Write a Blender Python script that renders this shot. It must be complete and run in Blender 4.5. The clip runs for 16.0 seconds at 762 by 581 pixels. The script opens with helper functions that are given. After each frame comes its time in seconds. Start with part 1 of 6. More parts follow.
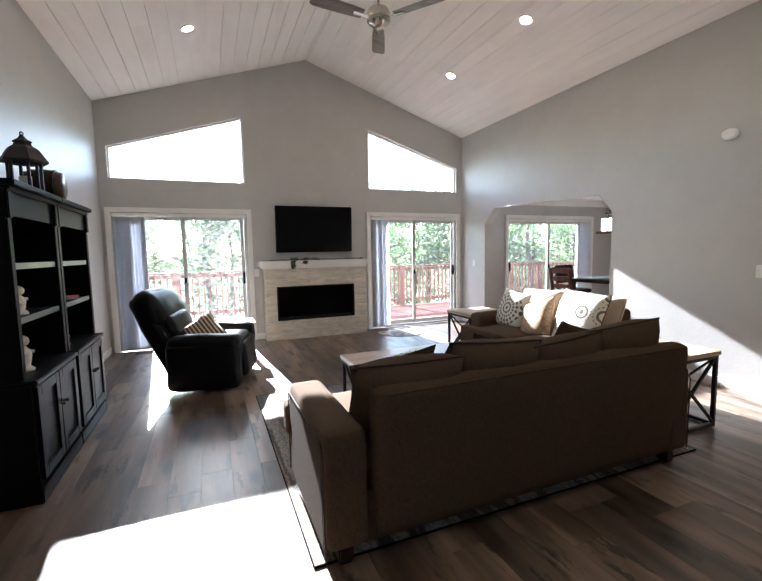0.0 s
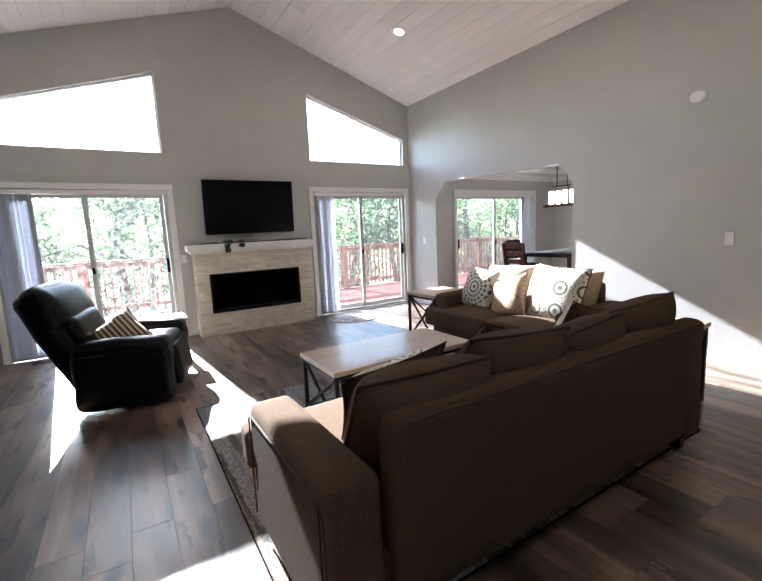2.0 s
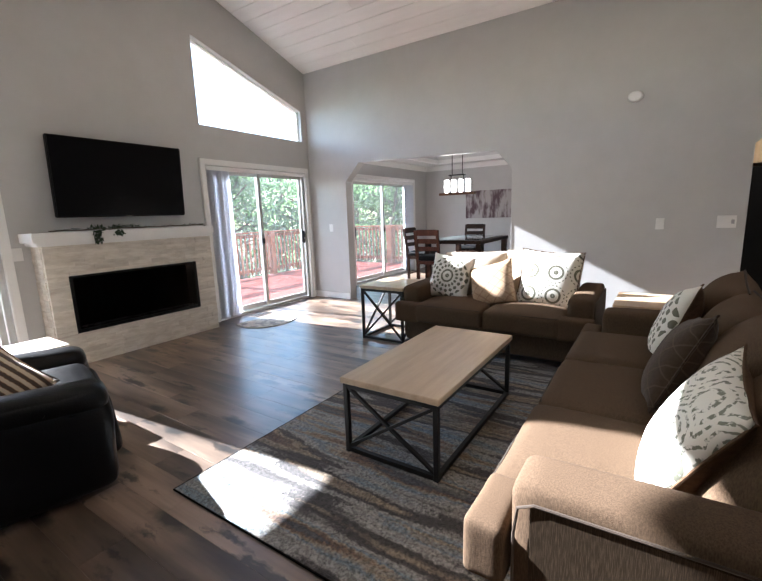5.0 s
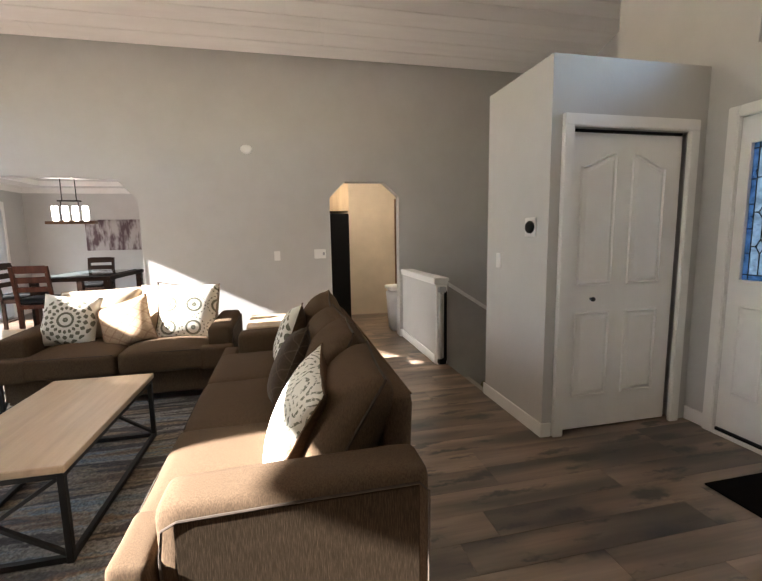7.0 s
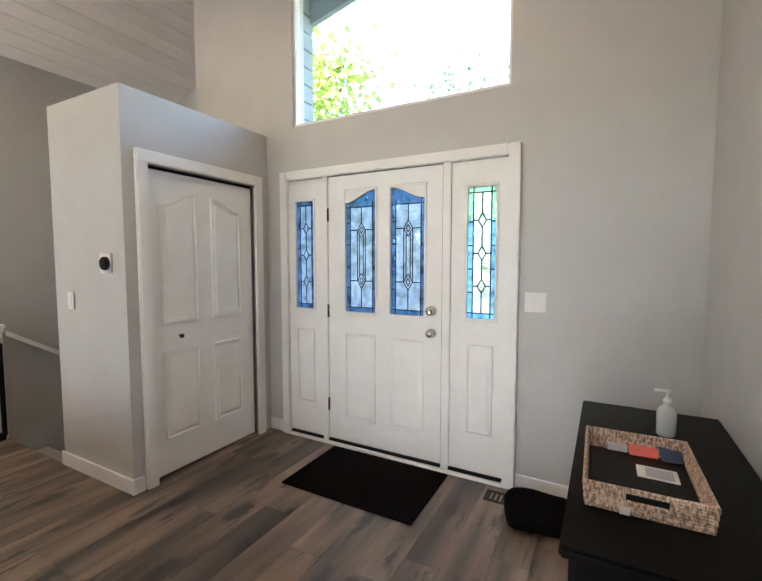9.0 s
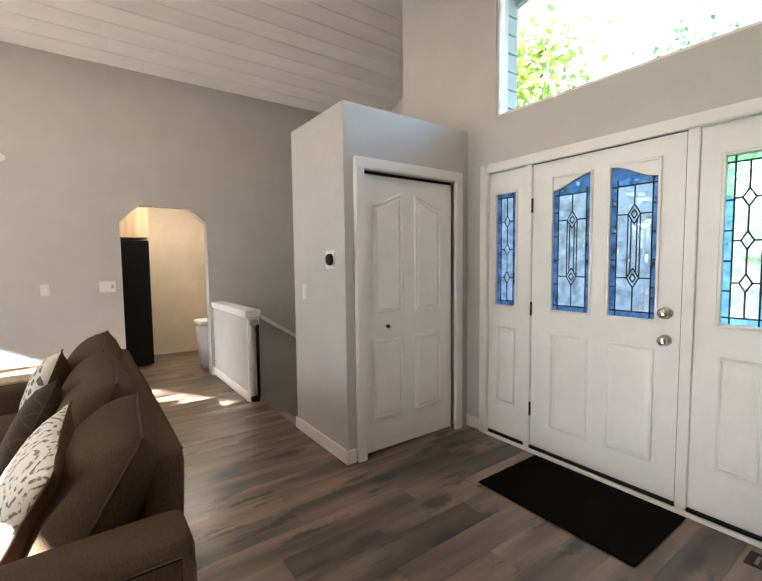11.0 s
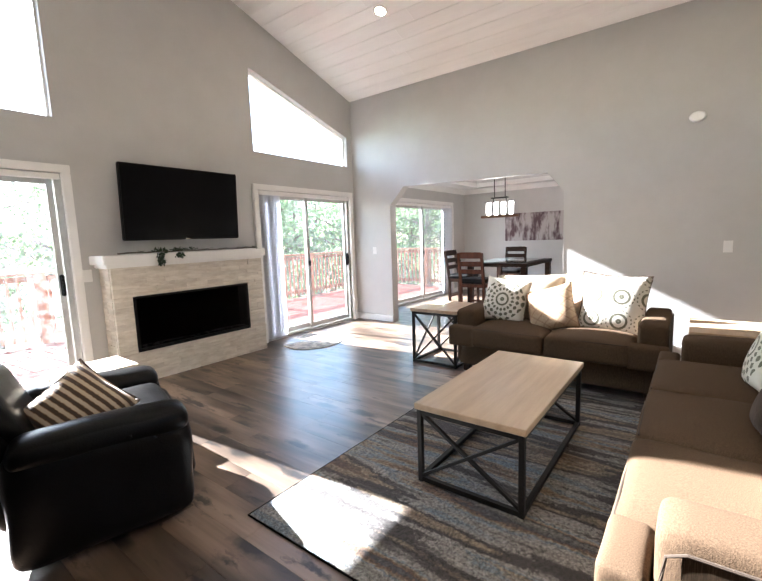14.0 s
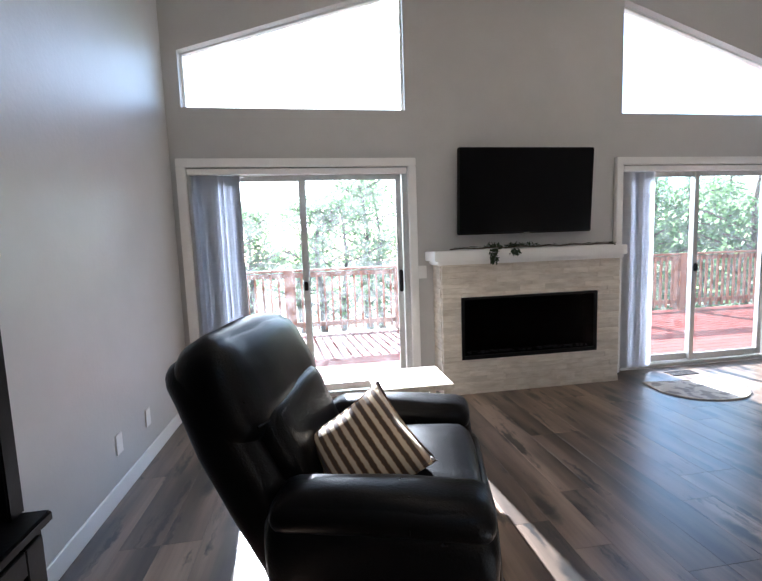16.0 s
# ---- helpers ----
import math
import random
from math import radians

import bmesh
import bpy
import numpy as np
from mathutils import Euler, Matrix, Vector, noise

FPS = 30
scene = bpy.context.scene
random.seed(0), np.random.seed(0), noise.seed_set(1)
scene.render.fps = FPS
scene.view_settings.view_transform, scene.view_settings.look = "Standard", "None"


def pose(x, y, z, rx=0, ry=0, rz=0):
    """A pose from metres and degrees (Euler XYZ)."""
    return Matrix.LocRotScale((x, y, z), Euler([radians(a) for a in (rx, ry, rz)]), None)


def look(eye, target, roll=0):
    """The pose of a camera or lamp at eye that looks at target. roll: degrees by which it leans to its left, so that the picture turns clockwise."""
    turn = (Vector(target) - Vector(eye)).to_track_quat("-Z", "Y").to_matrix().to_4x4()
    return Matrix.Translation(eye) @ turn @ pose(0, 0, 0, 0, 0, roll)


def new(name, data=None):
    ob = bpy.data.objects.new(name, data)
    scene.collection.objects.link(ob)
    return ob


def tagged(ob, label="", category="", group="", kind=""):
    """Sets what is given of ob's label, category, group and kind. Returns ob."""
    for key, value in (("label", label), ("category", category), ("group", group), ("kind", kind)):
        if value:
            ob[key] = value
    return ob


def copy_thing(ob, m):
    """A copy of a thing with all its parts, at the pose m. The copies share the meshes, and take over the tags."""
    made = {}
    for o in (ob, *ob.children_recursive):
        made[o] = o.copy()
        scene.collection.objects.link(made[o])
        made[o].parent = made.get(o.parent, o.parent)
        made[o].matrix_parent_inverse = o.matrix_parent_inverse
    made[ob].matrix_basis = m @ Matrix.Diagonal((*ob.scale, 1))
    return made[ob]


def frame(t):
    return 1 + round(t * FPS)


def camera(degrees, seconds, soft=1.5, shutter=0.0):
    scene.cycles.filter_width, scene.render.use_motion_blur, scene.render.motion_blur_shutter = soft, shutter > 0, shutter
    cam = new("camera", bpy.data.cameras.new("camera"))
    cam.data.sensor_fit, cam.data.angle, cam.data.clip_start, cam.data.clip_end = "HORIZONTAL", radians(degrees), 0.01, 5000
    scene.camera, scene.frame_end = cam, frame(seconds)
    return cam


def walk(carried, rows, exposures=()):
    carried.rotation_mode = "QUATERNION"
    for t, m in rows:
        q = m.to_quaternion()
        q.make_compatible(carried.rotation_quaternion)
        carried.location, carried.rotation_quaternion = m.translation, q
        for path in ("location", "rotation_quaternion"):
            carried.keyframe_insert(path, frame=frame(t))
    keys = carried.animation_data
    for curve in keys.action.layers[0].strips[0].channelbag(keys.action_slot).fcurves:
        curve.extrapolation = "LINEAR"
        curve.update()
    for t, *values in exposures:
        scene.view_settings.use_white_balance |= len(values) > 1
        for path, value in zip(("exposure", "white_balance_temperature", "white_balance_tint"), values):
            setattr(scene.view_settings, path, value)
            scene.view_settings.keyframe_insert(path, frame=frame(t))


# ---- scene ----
cam = camera(85.0, 16.0)
PATH = [
    (0, (0.527, 0.377, 1.400), (1.285, 2.219, 1.216), -1.1),
    (0.5, (0.529, 0.412, 1.369), (1.225, 2.274, 1.147), -0.1),
    (1, (0.571, 0.532, 1.354), (1.309, 2.379, 1.145), -1.0),
    (1.5, (0.543, 0.782, 1.382), (1.433, 2.556, 1.134), -2.1),
    (2, (0.530, 1.004, 1.366), (1.562, 2.693, 1.083), -2.6),
    (2.5, (0.495, 1.284, 1.377), (1.623, 2.907, 1.068), 0.5),
    (3, (0.418, 1.580, 1.360), (1.653, 3.113, 1.010), -1.7),
    (3.2, (0.367, 1.701, 1.372), (1.629, 3.210, 1.009), -1.2),
    (3.62, (0.275, 1.958, 1.367), (1.604, 3.402, 0.983), -1.3),
    (4.04, (0.162, 2.206, 1.360), (1.557, 3.586, 0.973), -1.4),
    (4.46, (0.044, 2.414, 1.354), (1.521, 3.707, 0.975), -1.7),
    (4.88, (-0.066, 2.549, 1.353), (1.524, 3.705, 0.986), -1.8),
    (5.3, (-0.152, 2.580, 1.359), (1.583, 3.509, 1.002), -1.9),
    (5.5, (-0.192, 2.572, 1.360), (1.598, 3.387, 0.996), -1.2),
    (6, (-0.267, 2.527, 1.377), (1.657, 2.951, 1.031), -1.0),
    (6.5, (-0.259, 2.498, 1.375), (1.712, 2.525, 1.035), -1.9),
    (7, (-0.274, 2.448, 1.389), (1.660, 2.012, 1.128), -1.0),
    (7.5, (-0.305, 2.381, 1.395), (1.470, 1.473, 1.234), -0.0),
    (8, (-0.338, 2.333, 1.404), (1.204, 1.065, 1.280), 0.0),
    (8.5, (-0.373, 2.291, 1.433), (0.873, 0.732, 1.306), 0.0),
    (8.7, (-0.387, 2.278, 1.435), (0.725, 0.621, 1.299), 0.1),
    (9.12, (-0.408, 2.250, 1.446), (0.496, 0.472, 1.311), 0.0),
    (9.54, (-0.413, 2.234, 1.446), (0.452, 0.434, 1.321), -0.1),
    (9.96, (-0.402, 2.227, 1.438), (0.573, 0.485, 1.325), -0.2),
    (10.38, (-0.377, 2.231, 1.426), (0.820, 0.633, 1.317), -0.3),
    (10.8, (-0.339, 2.245, 1.414), (1.138, 0.901, 1.293), -0.4),
    (11, (-0.307, 2.252, 1.407), (1.312, 1.085, 1.272), -0.6),
    (11.5, (-0.265, 2.276, 1.397), (1.584, 1.531, 1.237), -1.0),
    (12, (-0.246, 2.340, 1.388), (1.720, 2.011, 1.223), -1.6),
    (12.5, (-0.249, 2.412, 1.387), (1.743, 2.438, 1.212), -1.1),
    (13, (-0.260, 2.504, 1.388), (1.700, 2.849, 1.192), -0.7),
    (13.5, (-0.260, 2.627, 1.384), (1.593, 3.346, 1.162), -1.8),
    (14, (-0.223, 2.808, 1.365), (1.356, 4.010, 1.113), -2.0),
    (14.5, (-0.122, 2.994, 1.349), (0.968, 4.651, 1.088), -0.9),
    (15, (0.036, 3.183, 1.335), (0.772, 5.024, 1.074), -1.2),
    (15.5, (0.127, 3.448, 1.340), (0.601, 5.371, 1.064), -3.1),
    (16, (0.282, 3.720, 1.331), (0.582, 5.687, 1.129), -2.1),
]
EXPOSURES = [(0.0, 3.42, 5750, 10), (3.0, 3.42, 5700, 10), (5.5, 3.42, 5700, 10), (6.5, 3.52, 5950, 10), (7.0, 3.77, 6400, 10), (8.0, 4.27, 6200, 10), (9.5, 4.3, 6050, 10), (12.0, 4.22, 6300, 10), (13.0, 4.37, 6250, 10), (14.0, 3.92, 5950, 10), (15.0, 3.67, 5650, 10), (16.0, 3.32, 5500, 10)]
walk(cam, [(t, look(eye, target, roll)) for t, eye, target, roll in PATH], EXPOSURES)

# ---- world ----
world = bpy.data.worlds.new("world")
scene.world = world
world.use_nodes = True
_wn = world.node_tree.nodes
_sky = _wn.new("ShaderNodeTexSky")
_sky.sky_type = "NISHITA"
_sky.sun_disc = False
SUN_TAN, SUN_DRIFT = 0.54, 0.10          # fall and eastward drift per metre southward
_sky.sun_elevation = math.atan(SUN_TAN)
_sky.sun_rotation = -math.atan(SUN_DRIFT)
_sky.air_density, _sky.dust_density = 1.0, 0.6
_wn["Background"].inputs["Strength"].default_value = 0.09
world.node_tree.links.new(_sky.outputs["Color"], _wn["Background"].inputs["Color"])
_sun = bpy.data.lights.new("sun", "SUN")
_sun.energy, _sun.angle, _sun.color = 5.0, radians(0.6), (1.0, 0.97, 0.93)
sun = new("sun", _sun)
sun.matrix_world = look((-2, 20, 20), Vector((-2, 20, 20)) + Vector((SUN_DRIFT, -1.0, -SUN_TAN)))


# ---- materials ----
def socket(node, *names):
    for n in names:
        if n in node.inputs:
            return node.inputs[n]


def mat(name, color, rough=0.6, metal=0.0, color2=None, scale=(4, 4, 4), detail=6.0, low=0.35, high=0.65, bump=0.0, bump_scale=80.0,
        bump_dist=0.004, rough2=None, stain=0.0, island=0.0, random_shift=0.0, coord="Object", sheen=0.0, coat=0.0, noise_rough=0.6, spec=0.5):
    m = bpy.data.materials.new(name)
    m.use_nodes = True
    nt = m.node_tree
    n, l = nt.nodes, nt.links
    b = n["Principled BSDF"]
    b.inputs["Roughness"].default_value, b.inputs["Metallic"].default_value = rough, metal
    socket(b, "Specular IOR Level").default_value = spec
    if sheen:
        socket(b, "Sheen Weight").default_value = sheen
    if coat:
        socket(b, "Coat Weight").default_value = coat
    tc = n.new("ShaderNodeTexCoord")
    mp = n.new("ShaderNodeMapping")
    mp.inputs["Scale"].default_value = scale
    l.new(tc.outputs[coord], mp.inputs["Vector"])
    if random_shift:
        oi = n.new("ShaderNodeObjectInfo")
        cx = n.new("ShaderNodeCombineXYZ")
        ml = n.new("ShaderNodeMath")
        ml.operation, ml.inputs[1].default_value = "MULTIPLY", 37.0
        l.new(oi.outputs["Random"], ml.inputs[0])
        for k in "XYZ":
            l.new(ml.outputs[0], cx.inputs[k])
        l.new(cx.outputs[0], mp.inputs["Location"])
    t = n.new("ShaderNodeTexNoise")
    t.inputs["Scale"].default_value, t.inputs["Detail"].default_value, t.inputs["Roughness"].default_value = 1.0, detail, noise_rough
    l.new(mp.outputs[0], t.inputs["Vector"])
    r = n.new("ShaderNodeValToRGB")
    r.color_ramp.elements[0].position, r.color_ramp.elements[1].position = low, high
    c2 = color2 if color2 else tuple(c * 0.86 for c in color)
    r.color_ramp.elements[0].color, r.color_ramp.elements[1].color = (*c2, 1), (*color, 1)
    l.new(t.outputs["Fac"], r.inputs["Fac"])
    out = r.outputs["Color"]
    if stain:
        t2 = n.new("ShaderNodeTexNoise")
        t2.inputs["Scale"].default_value, t2.inputs["Detail"].default_value = 0.9, 3.0
        l.new(tc.outputs[coord], t2.inputs["Vector"])
        mx = n.new("ShaderNodeMix")
        mx.data_type, mx.blend_type = "RGBA", "MULTIPLY"
        mx.inputs["Factor"].default_value = stain
        l.new(out, mx.inputs["A"]), l.new(t2.outputs["Fac"], mx.inputs["B"])
        out = mx.outputs["Result"]
    if island or random_shift:
        hs = n.new("ShaderNodeHueSaturation")
        src = n.new("ShaderNodeNewGeometry").outputs["Random Per Island"] if island else oi.outputs["Random"]
        mr = n.new("ShaderNodeMapRange")
        amount = island if island else random_shift
        mr.inputs["To Min"].default_value, mr.inputs["To Max"].default_value = 1 - amount, 1 + amount
        l.new(src, mr.inputs["Value"]), l.new(mr.outputs[0], hs.inputs["Value"]), l.new(out, hs.inputs["Color"])
        out = hs.outputs["Color"]
    l.new(out, b.inputs["Base Color"])
    if rough2 is not None:
        mr = n.new("ShaderNodeMapRange")
        mr.inputs["To Min"].default_value, mr.inputs["To Max"].default_value = rough2, rough
        l.new(t.outputs["Fac"], mr.inputs["Value"]), l.new(mr.outputs[0], b.inputs["Roughness"])
    if bump:
        bt = n.new("ShaderNodeTexNoise")
        bt.inputs["Scale"].default_value, bt.inputs["Detail"].default_value = bump_scale, 3.0
        l.new(tc.outputs[coord], bt.inputs["Vector"])
        bp = n.new("ShaderNodeBump")
        bp.inputs["Strength"].default_value, bp.inputs["Distance"].default_value = bump, bump_dist
        l.new(bt.outputs["Fac"], bp.inputs["Height"]), l.new(bp.outputs[0], b.inputs["Normal"])
    return m


def emitter(name, color, strength):
    m = bpy.data.materials.new(name)
    m.use_nodes = True
    b = m.node_tree.nodes["Principled BSDF"]
    b.inputs["Base Color"].default_value = (*color, 1)
    socket(b, "Emission Color").default_value = (*color, 1)
    socket(b, "Emission Strength").default_value = strength
    return m


def glass(name, tint=(0.96, 0.98, 0.97), milky=0.0, wavy=0.0, gloss=0.03):
    m = bpy.data.materials.new(name)
    m.use_nodes = True
    n, l = m.node_tree.nodes, m.node_tree.links
    n.remove(n["Principled BSDF"])
    tr, gl, mx, lw = (n.new("ShaderNode" + k) for k in ("BsdfTransparent", "BsdfGlossy", "MixShader", "LayerWeight"))
    tr.inputs[0].default_value = (*tint, 1)
    gl.inputs["Roughness"].default_value = gloss
    lw.inputs["Blend"].default_value = 0.12
    base = tr.outputs[0]
    if milky:
        tl, m2 = n.new("ShaderNodeBsdfTranslucent"), n.new("ShaderNodeMixShader")
        tl.inputs[0].default_value = (*tint, 1)
        m2.inputs[0].default_value = milky
        if wavy:
            tx, rp, tc = n.new("ShaderNodeTexNoise"), n.new("ShaderNodeMapRange"), n.new("ShaderNodeTexCoord")
            tx.inputs["Scale"].default_value, tx.inputs["Detail"].default_value = 14.0, 4.0
            rp.inputs["From Min"].default_value, rp.inputs["From Max"].default_value = 0.35, 0.65
            rp.inputs["To Min"].default_value, rp.inputs["To Max"].default_value = milky - wavy, min(1.0, milky + wavy)
            l.new(tc.outputs["Object"], tx.inputs["Vector"]), l.new(tx.outputs["Fac"], rp.inputs["Value"]), l.new(rp.outputs[0], m2.inputs[0])
        l.new(tr.outputs[0], m2.inputs[1]), l.new(tl.outputs[0], m2.inputs[2])
        base = m2.outputs[0]
    l.new(lw.outputs["Fresnel"], mx.inputs[0]), l.new(base, mx.inputs[1]), l.new(gl.outputs[0], mx.inputs[2])
    l.new(mx.outputs[0], n["Material Output"].inputs[0])
    return m


def woven(name, ground, figure, scale, low, high, kind="noise", rough=0.9, third=None, stretch=(1, 1, 1)):
    """Cloth with a two- or three-colour figure."""
    m = mat(name, ground, rough, bump=0.2, bump_scale=420, bump_dist=0.002, sheen=0.2)
    n, l = m.node_tree.nodes, m.node_tree.links
    b = n["Principled BSDF"]
    tc, mp = n.new("ShaderNodeTexCoord"), n.new("ShaderNodeMapping")
    mp.inputs["Scale"].default_value = stretch
    l.new(tc.outputs["Object"], mp.inputs["Vector"])
    if kind == "noise":
        t = n.new("ShaderNodeTexNoise")
        t.inputs["Scale"].default_value, t.inputs["Detail"].default_value = scale, 5.0
        fac = t.outputs["Fac"]
    else:
        t = n.new("ShaderNodeTexWave")
        t.bands_direction = "X"
        t.inputs["Scale"].default_value, t.inputs["Distortion"].default_value = scale, 0.6
        t.inputs["Detail Scale"].default_value = 8.0
        fac = t.outputs["Fac"]
    l.new(mp.outputs[0], t.inputs["Vector"])
    r = n.new("ShaderNodeValToRGB")
    e = r.color_ramp.elements
    e[0].position, e[1].position = low, high
    e[0].color, e[1].color = (*figure, 1), (*ground, 1)
    if third:
        k = e.new((low + high) / 2)
        k.color = (*third, 1)
    l.new(fac, r.inputs["Fac"]), l.new(r.outputs["Color"], b.inputs["Base Color"])
    return m


WALL = mat("wall_paint", (0.52, 0.512, 0.50), 0.40, color2=(0.49, 0.482, 0.47), scale=(3, 3, 3), bump=0.2, bump_scale=42, bump_dist=0.006)
WHITE = mat("white_trim_paint", (0.82, 0.81, 0.79), 0.35, color2=(0.78, 0.77, 0.75), scale=(5, 5, 5), bump=0.05, bump_scale=30)
CEIL = mat("whitewashed_boards", (0.90, 0.87, 0.84), 0.5, color2=(0.84, 0.81, 0.78), scale=(9, 1.2, 9), low=0.25, high=0.6, bump=0.15, bump_scale=40, island=0.035)
BEIGE = mat("beige_kitchen_paint", (0.66, 0.56, 0.43), 0.6, scale=(2, 2, 2), bump=0.15, bump_scale=55)
# one grey, darker than the walls, for lower stair walls, stairs and stair floor
GREYDARK = mat("stairwell_grey", (0.40, 0.385, 0.37), 0.6, scale=(3, 3, 3), bump=0.2, bump_scale=55)
ALU = mat("aluminium_frame", (0.62, 0.62, 0.61), 0.4, 0.6, scale=(9, 9, 9))
BLACKP = mat("black_plastic", (0.006, 0.006, 0.0065), 0.45, scale=(20, 20, 20), spec=0.15)
SCREEN = mat("tv_screen", (0.004, 0.004, 0.005), 0.22, scale=(3, 3, 3), spec=0.12)
IRON = mat("black_iron", (0.02, 0.019, 0.018), 0.5, 0.5, scale=(30, 30, 30), bump=0.1, bump_scale=120)
CHROME = mat("brushed_nickel", (0.66, 0.63, 0.58), 0.25, 1.0, scale=(30, 30, 30))
BRASS = mat("dark_bronze", (0.010, 0.007, 0.006), 0.55, 0.0, scale=(30, 30, 30))
GLASS = glass("window_glass")
GBLUE = glass("blue_leaded_glass", (0.24, 0.34, 0.48), 0.55, 0.4)
GSKY = glass("pale_blue_leaded_glass", (0.50, 0.72, 0.92), 0.55, 0.35)
GPALE = glass("pale_seeded_glass", (0.56, 0.60, 0.66), 0.6, 0.3)
GCLEAR = glass("white_seeded_glass", (0.95, 0.96, 0.90), 0.5, 0.25)
# the milky share puts the sun flare's veil, with some dust, into the panes
HAZY = glass("veiled_glass", (0.95, 0.97, 0.96), 0.008, 0.004)
HAZIER = glass("sun_veiled_glass", (0.95, 0.97, 0.96), 0.016, 0.012)
GGREEN = glass("green_tinted_glass", (0.66, 0.86, 0.66), 0.55, 0.3)


def plank_mat():
    """Rustic vinyl plank: long grain, broad tone drift, elongated dark knots."""
    m = mat("rustic_plank", (0.320, 0.225, 0.158), 0.36, color2=(0.098, 0.064, 0.043), scale=(8, 0.8, 8), detail=3.0, low=0.34, high=0.68, bump=0.05, bump_scale=90,
            bump_dist=0.002, rough2=0.28, random_shift=0.34, spec=1.0, noise_rough=0.5)
    n, l = m.node_tree.nodes, m.node_tree.links
    b = n["Principled BSDF"]
    src = b.inputs["Base Color"].links[0].from_socket
    shift = next(k for k in n if k.type == "MAPPING").inputs["Location"].links[0].from_socket
    for stretch, lo, hi, dark in (((9.5, 3.2, 9.5), 0.10, 0.27, 0.06), ((15.0, 2.8, 15.0), 0.59, 0.68, 0.14), ((5.0, 1.4, 5.0), 0.30, 0.60, 0.42), ((70.0, 2.2, 70.0), 0.30, 0.72, 0.80)):
        tc, mp, mr, mx = (n.new("ShaderNode" + k) for k in ("TexCoord", "Mapping", "MapRange", "Mix"))
        mp.inputs["Scale"].default_value = stretch
        l.new(shift, mp.inputs["Location"])
        if dark < 0.3:
            wob, mad = n.new("ShaderNodeTexNoise"), n.new("ShaderNodeVectorMath")
            wob.inputs["Scale"].default_value, wob.inputs["Detail"].default_value = 22.0, 3.0
            mad.operation, mad.inputs[1].default_value = "MULTIPLY_ADD", (0.045, 0.11, 0.0)
            l.new(tc.outputs["Object"], wob.inputs["Vector"]), l.new(wob.outputs["Color"], mad.inputs[0]), l.new(tc.outputs["Object"], mad.inputs[2])
            l.new(mad.outputs[0], mp.inputs["Vector"])
        else:
            l.new(tc.outputs["Object"], mp.inputs["Vector"])
        if dark < 0.1:
            t = n.new("ShaderNodeTexVoronoi")
            t.voronoi_dimensions = "2D"
            t.inputs["Scale"].default_value = 0.55
            few, sep = n.new("ShaderNodeMath"), n.new("ShaderNodeSeparateColor")
            pick = n.new("ShaderNodeMath")
            few.operation, few.inputs[1].default_value = "LESS_THAN", 0.72
            pick.operation = "ADD"
            l.new(t.outputs["Color"], sep.inputs[0]), l.new(sep.outputs[0], few.inputs[0])
            l.new(few.outputs[0], pick.inputs[0]), l.new(t.outputs["Distance"], pick.inputs[1])
            out = pick.outputs[0]
        else:
            t = n.new("ShaderNodeTexNoise")
            t.inputs["Scale"].default_value, t.inputs["Detail"].default_value = 1.0, 4.0
            out = t.outputs["Fac"]
        l.new(mp.outputs[0], t.inputs["Vector"]), l.new(out, mr.inputs["Value"])
        mr.inputs["From Min"].default_value, mr.inputs["From Max"].default_value = lo, hi
        mr.inputs["To Min"].default_value, mr.inputs["To Max"].default_value = (1.0, dark) if stretch[0] == 15.0 else (dark, 1.0)
        mx.data_type, mx.blend_type = "RGBA", "MULTIPLY"
        mx.inputs["Factor"].default_value = 1.0
        l.new(src, mx.inputs["A"]), l.new(mr.outputs[0], mx.inputs["B"])
        src = mx.outputs["Result"]
    l.new(src, b.inputs["Base Color"])
    return m


FLOORW = plank_mat()
OAK = mat("light_oak_top", (0.52, 0.385, 0.26), 0.45, color2=(0.38, 0.27, 0.17), scale=(1.2, 14, 14), detail=8, low=0.3, high=0.62, bump=0.08, bump_scale=60, rough2=0.33, coat=0.2)
BLACKWOOD = mat("black_stained_wood", (0.0035, 0.003, 0.003), 0.42, color2=(0.002, 0.002, 0.002), scale=(3, 3, 20), bump=0.08, bump_scale=60, spec=0.09)
DARKWOOD = mat("espresso_wood", (0.035, 0.018, 0.012), 0.35, color2=(0.018, 0.009, 0.006), spec=0.2, scale=(3, 3, 16), bump=0.05, bump_scale=60)
REDWOOD = mat("cherry_stained_chair", (0.13, 0.045, 0.025), 0.4, color2=(0.07, 0.022, 0.012), spec=0.2, scale=(16, 3, 3))
MAPLE = mat("maple_cabinet", (0.74, 0.57, 0.38), 0.4, color2=(0.60, 0.43, 0.26), scale=(14, 14, 1.5))
BROWNDOOR = mat("brown_door_wood", (0.20, 0.10, 0.045), 0.45, color2=(0.13, 0.06, 0.028), scale=(14, 14, 1.5))
SOFA = mat("taupe_weave", (0.099, 0.065, 0.040), 0.95, color2=(0.064, 0.0415, 0.026), scale=(260, 260, 60), detail=2, bump=0.5, bump_scale=300, bump_dist=0.003, spec=0.10)
